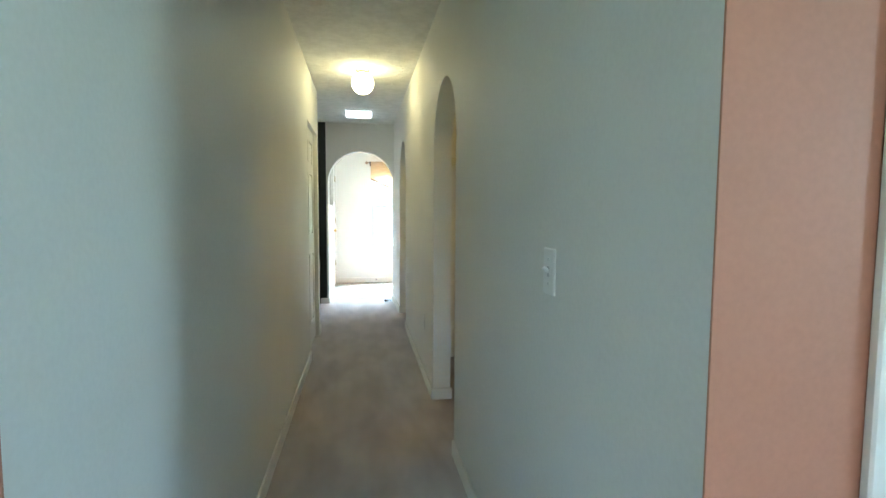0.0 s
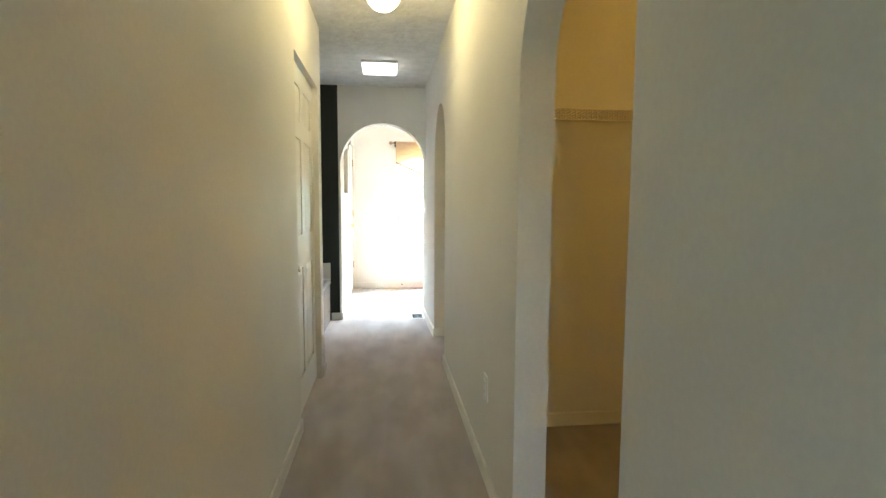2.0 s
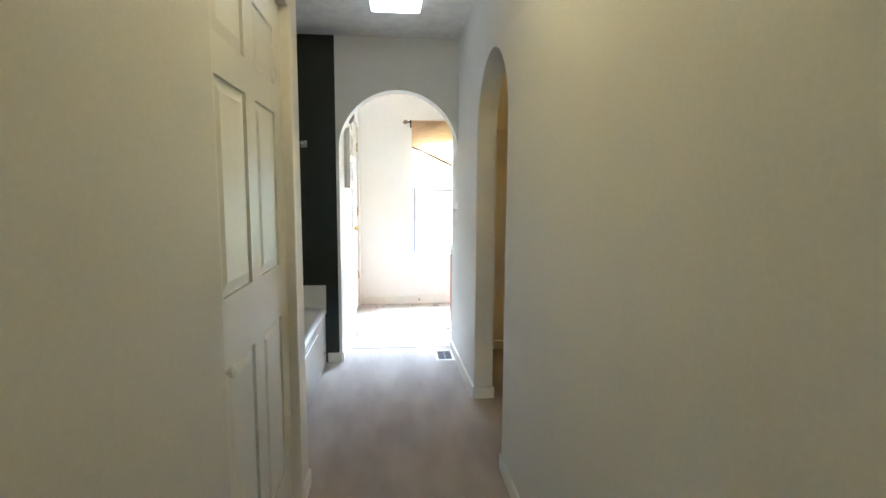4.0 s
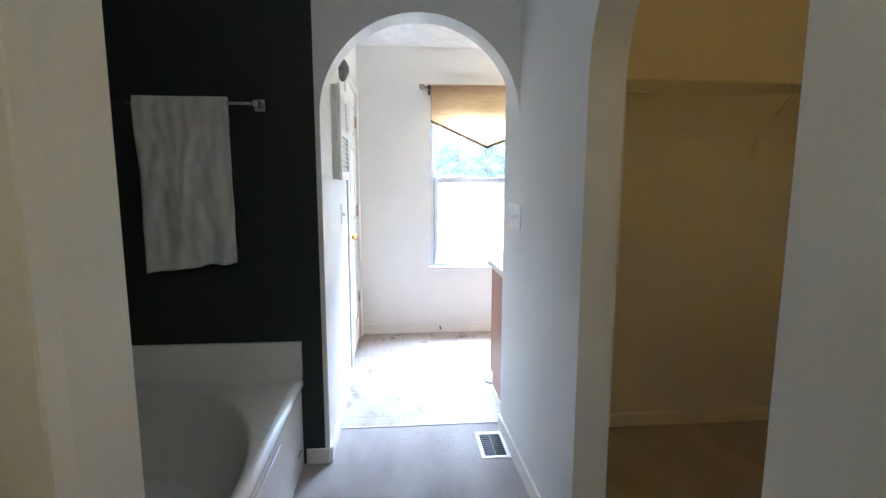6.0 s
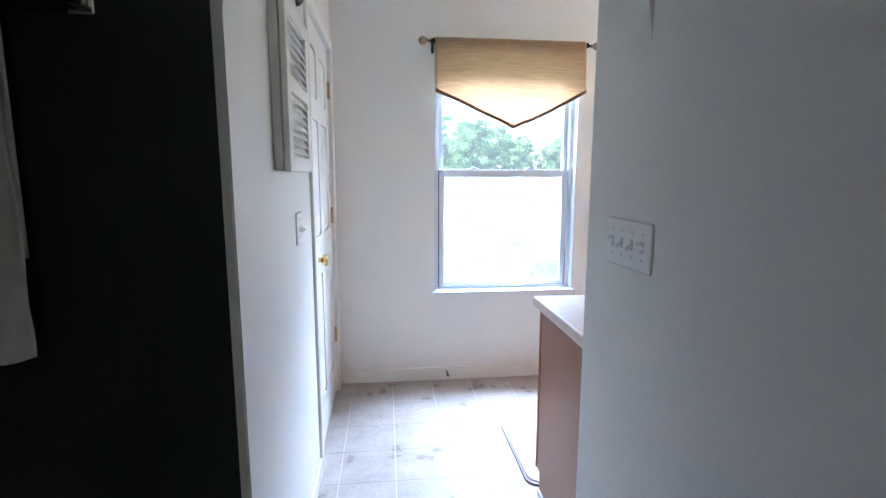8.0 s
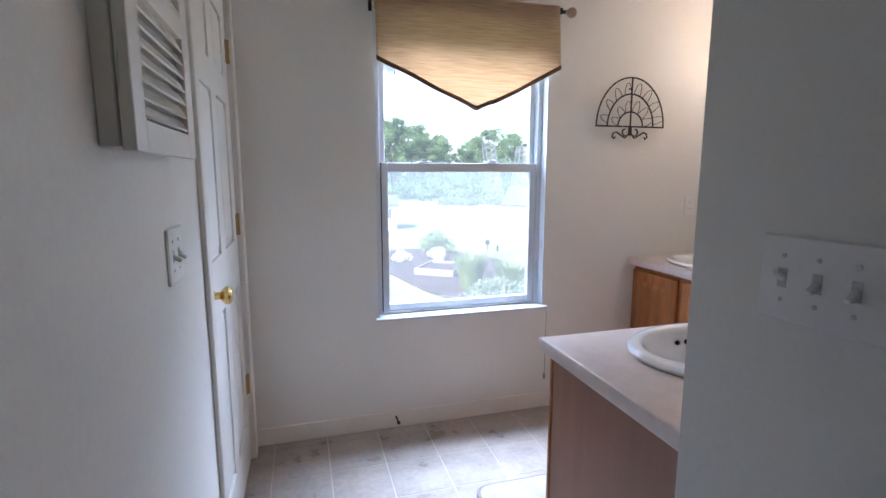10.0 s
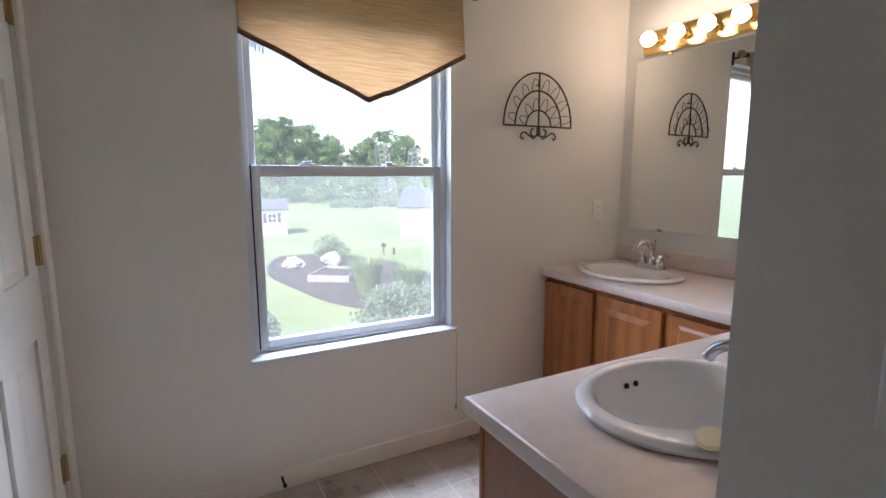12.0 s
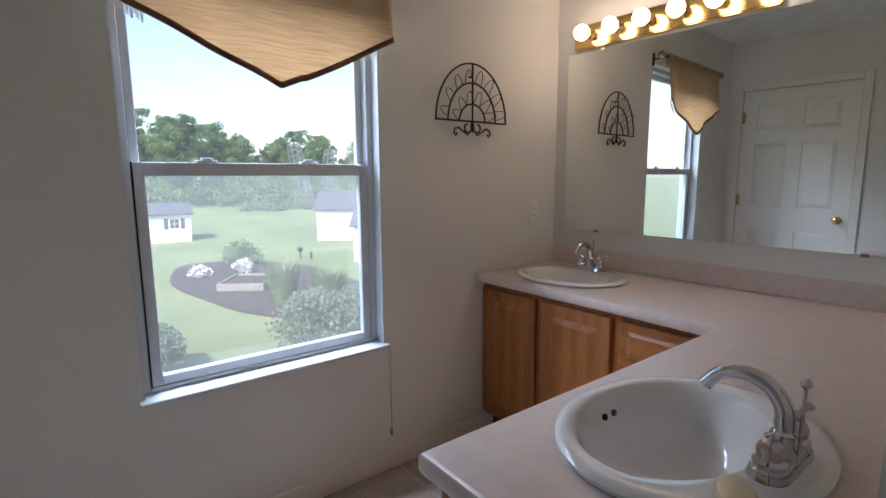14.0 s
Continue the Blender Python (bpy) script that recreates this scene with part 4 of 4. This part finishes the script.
part("bar", box_bm(-0.53, 0.545, -0.062, -0.050, -0.007, 0.007, bevel=0.002), CHROME, tr)

bm = bmesh.new()
nx, ns = 60, 90
rows = []
for j in range(ns + 1):
    s = j / ns
    row = []
    for i in range(nx + 1):
        u = i / nx
        x = -1.0 + 0.378 * u
        front = 0.735 - 0.045 * u
        total, back = front + 0.50, 0.50
        d = s * total
        if d < back:
            y, z = YA - 0.038 + 0.006 * math.sin(u * 9 + 2), 1.680 - (back - d)
        else:
            e = d - back
            y, z = YA - 0.072, 1.684 - e
            if e < 0.03:
                y, z = YA - 0.038 - 0.034 * e / 0.03, 1.684 + 0.006 * math.sin(math.pi * e / 0.03)
            k = min(1, e / 0.5)
            y -= 0.006 * k + 0.020 * k * noise.noise(Vector((u * 4.5, e * 2.6, 0.3))) + 0.016 * k * noise.noise(Vector((u * 7 + 2.0 * e, e * 5, 4.1))) + 0.006 * noise.noise(Vector((u * 13, e * 11, 9.0)))
            x += 0.016 * k * (0.6 - u) + 0.012 * k + 0.008 * k * math.sin(6 * e + 4 * u)
            z -= 0.010 * k * noise.noise(Vector((u * 5, 1.0, 2.0)))
        row.append(bm.verts.new((x, y, z)))
    rows.append(row)
for j in range(ns):
    for i in range(nx):
        bm.faces.new((rows[j][i], rows[j][i + 1], rows[j + 1][i + 1], rows[j + 1][i]))
tw = tagged(new("towel", finish("towel", bm, TOWEL, True)), "white terry bath towel folded over the chrome bar", "towel")
tw.modifiers.new("thickness", "SOLIDIFY").thickness = 0.006

vent = thing("floor_vent", "white-rimmed floor register with dark slats in the carpet", "floor vent", (0.553, 7.15, 0))
bm = bmesh.new()
for x0, x1, y0, y1 in ((-0.073, -0.055, -0.125, 0.125), (0.055, 0.073, -0.125, 0.125), (-0.055, 0.055, -0.125, -0.105), (-0.055, 0.055, 0.105, 0.125)):
    add_box(bm, x0, x1, y0, y1, 0, 0.006, bevel=0.002)
part("frame", bm, TRIM, vent, "white metal rim")
part("opening", box_bm(-0.055, 0.055, -0.105, 0.105, 0.0, 0.001), HOLE, vent, "dark duct opening")
for k in range(11):
    part("slat", box_bm(-0.054, 0.054, -0.098 + k * 0.0188, -0.092 + k * 0.0188, 0.001, 0.005), IRON, vent)
part("cross_bar", box_bm(-0.004, 0.004, -0.105, 0.105, 0.0015, 0.0055), IRON, vent)

# ---- closet wire shelves ----
for yb, z in ((7.285, 1.79), (4.36, 1.67)):
    sh = thing("wire_shelf", "white coated wire closet shelf along the closet wall", "shelf", (1.63, yb, z), 0, "closet wire shelves")
    bm = bmesh.new()
    for k in range(64):
        x = -0.81 + k * 1.62 / 63
        tube(bm, [(x, -0.005, 0), (x, -0.295, 0), (x, -0.30, -0.004), (x, -0.30, -0.052)], 0.0032, 4)
    part("wire_grid", bm, WIRE, sh)["kind"] = "stuff"
    for y, dz, r in ((-0.005, -0.002, 0.003), (-0.15, -0.004, 0.003), (-0.298, -0.002, 0.0035), (-0.302, -0.052, 0.0035)):
        part("rail", tube_bm([(-0.815, y, dz), (0.82, y, dz)], r, 6), WIRE, sh)
    for x in (0.30,):
        bm = tube_bm([(x, -0.285, -0.01), (x, -0.012, -0.27), (x, -0.004, -0.31)], 0.009, 6)
        add_box(bm, x - 0.012, x + 0.012, -0.004, -0.0005, -0.34, -0.26)
        part("brace", bm, WIRE, sh, "diagonal white brace")

# ---- small floor things ----
mat_ob = thing("bath_mat", "flat grey-beige bath mat before the vanity", "mat", (0, 0, 0))
outline = lambda g: [(1.02 + sx * (0.365 - g - rr) + rr * math.cos(t), 8.185 + sy * (0.285 - g - rr) + rr * math.sin(t)) for sx, sy, t0 in ((1, 1, 0), (-1, 1, 90), (-1, -1, 180), (1, -1, 270)) for t in [radians(t0 + 15 * k) for k in range(7)] for rr in [0.06]]
part("binding", extrude_poly(outline(0.0), "z", 0.0005, 0.010), MATEDGE, mat_ob, "darker bound edge")
part("mat_top", extrude_poly(outline(0.012), "z", 0.010, 0.015), MAT, mat_ob)
st = thing("door_stop", "small dark spring door stop on the baseboard", "door stop", (0.44, YF - 0.012, 0.062))
part("stem", tube_bm([(0, 0, 0), (0, -0.03, 0), (0.002, -0.055, -0.004)], 0.005, 8), IRON, st)
part("tip", lathe(ball_profile(0.009, 8), pose(0.002, -0.06, -0.005), 10), IRON, st)

# ---- outdoors ----
ground = bmesh.new()
N = 40
gv = [[ground.verts.new((sx * 1500 * abs(sx) ** 1.6, sy * 1500 * abs(sy) ** 1.6, GROUND + 0.25 * math.sin(sx * 40) * math.cos(sy * 31) * min(1, 4 * (sx * sx + sy * sy)))) for sy in [j / N * 2 - 1 for j in range(N + 1)]] for sx in [i / N * 2 - 1 for i in range(N + 1)]]
for i in range(N):
    for j in range(N):
        ground.faces.new((gv[i][j], gv[i + 1][j], gv[i + 1][j + 1], gv[i][j + 1]))
struct("ground", ground, LAWN, "mown green lawn reaching to the tree line", "lawn", True)


def leaf_cloud(bm, centers, per, size):
    for c, r in centers:
        for _ in range(per):
            d = Vector((random.gauss(0, 1), random.gauss(0, 1), random.gauss(0, 1))).normalized()
            p = Vector(c) + Vector((d.x * r, d.y * r, d.z * r * 0.8)) * random.uniform(0.2, 1.0) ** 0.6 * 1.15
            u = Vector((random.gauss(0, 1), random.gauss(0, 1), random.gauss(0, 1))).normalized()
            v = u.cross(Vector((random.gauss(0, 1), random.gauss(0, 1), random.gauss(0, 1) + 0.6)))
            if v.length < 0.05:
                continue
            v.normalize()
            s = size * random.uniform(0.6, 1.3)
            q = [p + u * s, p + v * s * 0.7, p - u * s, p - v * s * 0.7]
            bm.faces.new([bm.verts.new(x) for x in q])
    return bm


def leaf_mesh(name, centers, per, size, mat):
    bm = leaf_cloud(bmesh.new(), centers, per, size)
    me = bpy.data.meshes.new(name)
    bm.to_mesh(me)
    bm.free()
    me.materials.append(mat)
    return me


def make_tree(height, spread):
    t = thing("tree", "full green broadleaf tree in the distant tree line", "tree", (0, 0, 0), 0, "distant tree line")
    bm = tube_bm([(0, 0, -0.3), (0.1, 0, height * 0.25), (-0.1, 0.2, height * 0.5), (0, 0, height * 0.8)], [0.42, 0.33, 0.24, 0.08], 8)
    limbs = []
    for k in range(9):
        a, z = k * 2.4, height * (0.25 + 0.06 * k)
        e = (math.cos(a) * spread * 0.6, math.sin(a) * spread * 0.6, z + height * 0.16)
        tube(bm, [(0, 0, z), (e[0] * 0.5, e[1] * 0.5, z + height * 0.06), e], [0.16, 0.11, 0.04], 6)
        limbs.append(e)
    part("trunk", bm, BARK, t)
    cs = [((x, y, z), random.uniform(0.20, 0.32) * spread) for x, y, z in limbs]
    for _ in range(46):
        a, q = random.uniform(0, 6.28), random.uniform(0, 1) ** 0.5
        z = random.uniform(0.22, 0.98)
        w = spread * (1.12 - 1.5 * abs(z - 0.45) ** 1.5)
        cs.append(((math.cos(a) * q * w, math.sin(a) * q * w, z * height), random.uniform(0.11, 0.20) * spread))
    o = new("crown", leaf_mesh("crown", cs, 190, 0.17, LEAF))
    o.parent = t
    return t


protos = [make_tree(15, 5.2), make_tree(13, 4.8), make_tree(14, 4.2)]
spots = []
for k in range(34):
    x = -14 + k * 3.0 + random.uniform(-1.2, 1.2)
    spots.append((x, 108 + random.uniform(-5, 12), random.uniform(0.80, 0.98) if x > 26 else random.uniform(0.98, 1.18)))
# the belt of trees bends round behind the neighbouring ground
for k in range(22):
    a = radians(150 - k * 3.2)
    spots.append((8 + 112 * math.cos(a) + random.uniform(-3, 3), 9 + 104 * math.sin(a) + random.uniform(-3, 3), random.uniform(0.5, 0.75)))
for k, (x, y, s) in enumerate(spots):
    m = pose(x, y, GROUND, 0, 0, random.uniform(0, 360))
    p0 = protos[k % 3]
    t = copy_thing(p0, m)
    t.scale = (s, s, s)
for k, p0 in enumerate(protos):
    p0.matrix_world = pose(17 + 8 * k, 101 + 2 * k, GROUND, 0, 0, 40 * k)
    p0.scale = (1.0 - 0.12 * k,) * 3

cs = [((-10 + k * 1.5, 96 + 4 * math.sin(k * 1.7), GROUND + random.uniform(0.6, 3.4)), random.uniform(1.3, 2.1)) for k in range(64)] + [((-9.3 + k * 1.5, 100 + 3 * math.sin(k * 2.3), GROUND + random.uniform(1.5, 5.0)), random.uniform(1.5, 2.4)) for k in range(64)]
tagged(new("undergrowth", leaf_mesh("undergrowth", cs, 120, 0.3, LEAF)), "dark green undergrowth along the foot of the trees", "undergrowth", kind="stuff")
cs = [((21 + k * 0.8, 80 + 2 * math.sin(k), GROUND + random.uniform(0.0, 0.5)), random.uniform(0.7, 1.2)) for k in range(34)]
tagged(new("tall_grass", leaf_mesh("tall_grass", cs, 140, 0.2, BUSHL)), "pale green patch of tall wild grass", "grass", kind="stuff")


def lattice_tower(x, y, h, lean):
    t = thing("lattice_tower", "grey galvanised steel lattice mast before the trees", "tower", (x, y, GROUND), 0, "lattice masts")
    w0, w1 = 1.2, 0.8
    cor = lambda s, z: [(sx * (w0 + (w1 - w0) * s) + lean * s, sy * (w0 + (w1 - w0) * s), z) for sx, sy in ((-1, -1), (1, -1), (1, 1), (-1, 1))]
    A, B = cor(0, 0), cor(1, h)
    for a, b in zip(A, B):
        part("leg", tube_bm([a, b], 0.07, 5), STEEL, t)
    n = 11
    for k in range(n):
        C, D = cor(k / n, h * k / n), cor((k + 1) / n, h * (k + 1) / n)
        bm = bmesh.new()
        for q in range(4):
            tube(bm, [C[q], D[(q + 1) % 4]], 0.035, 4), tube(bm, [D[q], D[(q + 1) % 4]], 0.035, 4)
        part("bracing", bm, STEEL, t)


lattice_tower(33.5, 89, 10.0, -1.6), lattice_tower(38.2, 90, 9.6, 0.8)


def shed(at, rz, w, d, wall_h, roof_h, label, windows):
    s = thing("garden_shed", label, "shed", at, rz)
    pts = [(0, 0), (d, 0), (d, wall_h), (d / 2, wall_h + roof_h), (0, wall_h)]
    part("wall", extrude_poly(pts, "x", 0, w), SIDING, s)
    bm = bmesh.new()
    for y0, y1, a, b in ((-0.25, d / 2, wall_h - 0.25 * roof_h / (d / 2), wall_h + roof_h), (d / 2, d + 0.25, wall_h + roof_h, wall_h - 0.25 * roof_h / (d / 2))):
        vs = [bm.verts.new(p) for z in (0.02, 0.12) for p in ((-0.2, y0, a + z), (w + 0.2, y0, a + z), (w + 0.2, y1, b + z), (-0.2, y1, b + z))]
        for q in ((0, 1, 2, 3), (7, 6, 5, 4), (0, 4, 5, 1), (1, 5, 6, 2), (2, 6, 7, 3), (3, 7, 4, 0)):
            bm.faces.new([vs[i] for i in q])
    part("roof", bm, SHINGLE, s, "grey shingle roof")
    for k in range(int(wall_h / 0.22)):
        part("siding_board", box_bm(0, w, -0.03, -0.001, k * 0.22, k * 0.22 + 0.205), SIDING, s)
    for x in windows:
        wn_ = part("window", box_bm(x - 0.35, x + 0.35, -0.05, -0.031, 1.0, 1.75), TRIM, s, "white window with grid")
        for i in range(2):
            for j in range(2):
                part("pane", box_bm(x - 0.30 + i * 0.32, x - 0.02 + i * 0.32, -0.056, -0.051, 1.05 + j * 0.34, 1.35 + j * 0.34), HOLE, wn_)
        for sx in (-0.55, 0.55):
            part("shutter", box_bm(x + sx - 0.14, x + sx + 0.14, -0.06, -0.031, 0.98, 1.77), SHINGLE, s, "dark shutter")
    return s


shed((2.8, 48.3, GROUND), -3, 5.0, 3.2, 2.1, 0.65, "white sided garden shed with shuttered windows on the lawn", (3.9, 1.4))
shed((15.3, 42.3, GROUND), -38, 5.5, 3.6, 2.4, 1.2, "white garden shed with a grey gable roof", ())
shed((13.0, 32.0, GROUND), -40, 3.5, 2.6, 2.1, 0.8, "white garden shed at the edge of the lawn", ())

bm = bmesh.new()
pts = []
for k in range(48):
    t = 2 * math.pi * k / 48
    r = 1 + 0.03 * math.sin(3 * t + 0.7) + 0.02 * math.sin(7 * t)
    x, y = 3.3 * r * math.cos(t), 7.3 * r * math.sin(t)
    pts.append((7.2 + x - 0.09 * y, 29.5 + y))
tagged(new("mulch_bed", finish("mulch_bed", extrude_poly(pts, "z", GROUND - 0.1, GROUND + 0.09), MULCH)), "dark mulched flower bed in the lawn", "flower bed", kind="structure")
pl = thing("planter_box", "weathered timber raised planter frame in the mulch bed", "planter", (4.95, 28.7, GROUND + 0.085), -35)
for nm, b in (("board", (0, 1.9, 0, 0.08, 0, 0.30)), ("board", (0, 1.9, 2.2, 2.28, 0, 0.30)), ("board", (0, 0.08, 0.08, 2.2, 0, 0.30)), ("board", (1.82, 1.9, 0.08, 2.2, 0, 0.30))):
    part(nm, box_bm(*b, bevel=0.008), TIMBER, pl)
part("soil", box_bm(0.08, 1.82, 0.08, 2.2, 0, 0.20), MULCH, pl, "dark soil")


def shrub(x, y, r, h, mat, label, dense=150, size=0.09, name="shrub"):
    cs = [((random.uniform(-r, r) * 0.6, random.uniform(-r, r) * 0.6, random.uniform(0.3, 0.8) * h), random.uniform(0.4, 0.6) * r) for _ in range(14)]
    o = tagged(new(name, leaf_mesh(name, cs, dense, size, mat)), label, "shrub")
    o.matrix_world = pose(x, y, GROUND + 0.05)


def grass_tuft(x, y, r, h, label):
    bm = bmesh.new()
    for k in range(560):
        a, q = random.uniform(0, 6.28), random.uniform(0.05, 0.35) * r
        e = random.uniform(0.5, 1.0) * r
        b = Vector((math.cos(a) * q, math.sin(a) * q, 0))
        hh = h * random.uniform(0.7, 1.05)
        m1 = Vector((math.cos(a) * (q + e * 0.3), math.sin(a) * (q + e * 0.3), hh * 0.65))
        tip = Vector((math.cos(a) * e, math.sin(a) * e, hh))
        w = Vector((-math.sin(a), math.cos(a), 0)) * 0.012
        v = [bm.verts.new(p) for p in (b - w, b + w, m1 + w * 0.8, m1 - w * 0.8, tip)]
        bm.faces.new(v[:4]), bm.faces.new((v[3], v[2], v[4]))
    me = bpy.data.meshes.new("ornamental_grass")
    bm.to_mesh(me)
    bm.free()
    me.materials.append(BLADE)
    o = tagged(new("ornamental_grass", me), label, "ornamental grass")
    o.matrix_world = pose(x, y, GROUND + 0.05)


shrub(5.9, 19.9, 1.5, 1.5, BUSHL, "large pale green leafy shrub at the bed's edge", 700, 0.06)
shrub(7.3, 19.6, 1.2, 1.4, BUSHL, "pale green leafy shrub beside a larger one", 600, 0.06)
shrub(1.55, 20.4, 0.7, 1.2, BUSHL, "small round green shrub on the lawn", 450, 0.05)
shrub(7.6, 34.6, 1.1, 1.4, BLADE, "feathery green shrub at the back of the bed", 350, 0.055)
shrub(5.1, 32.4, 0.55, 0.55, BLOOM, "low white flowering plant in the mulch", 90, 0.07, "flowering_plant")
shrub(7.0, 32.3, 0.55, 0.6, BLOOM, "low white flowering plant by the planter", 90, 0.07, "flowering_plant")
grass_tuft(6.5, 25.2, 1.15, 1.75, "tall arching ornamental grass clump")
grass_tuft(7.9, 24.2, 1.2, 1.45, "pale arching ornamental grass clump")
lamp = thing("path_light", "small dark garden path light in the lawn", "garden light", (11.0, 34.9, GROUND))
part("stake", tube_bm([(0, 0, -0.1), (0, 0, 0.45)], 0.04, 6), IRON, lamp)
part("head", lathe([(0.1, 0.42), (0.16, 0.5), (0.16, 0.62), (0.03, 0.72)], None, 10), IRON, lamp)
lamp = thing("garden_stake", "short dark marker stake in the lawn", "stake", (11.5, 34.5, GROUND))
part("stake", box_bm(-0.05, 0.05, -0.05, 0.05, -0.1, 0.42, bevel=0.01), IRON, lamp)

# ---- bathroom floor tiles ----
T0, GAP = 0.25, 0.005
xs = [0.087 + T0 * k for k in range(-2, 10)]
ys = [8.757 + T0 * k for k in range(-6, 2)]
bm = box_bm(GAP / 2, T0 - GAP / 2, GAP / 2, T0 - GAP / 2, -0.004, 0.0)
tile_mesh = finish("tile", bm, TILE)
for x in xs:
    for y in ys:
        x0, x1, y0, y1 = max(x, XL - 0.02), min(x + T0, 1.98), max(y, 7.398), min(y + T0, YF)
        if x1 - x0 < 0.02 or y1 - y0 < 0.02 or (y1 < 7.8 and x0 > 0.75):
            continue
        o = new("tile", tile_mesh)
        o.parent = bath_floor
        o.location = (x0, y0, 0)
        o.scale = ((x1 - x0) / T0, (y1 - y0) / T0, 1)
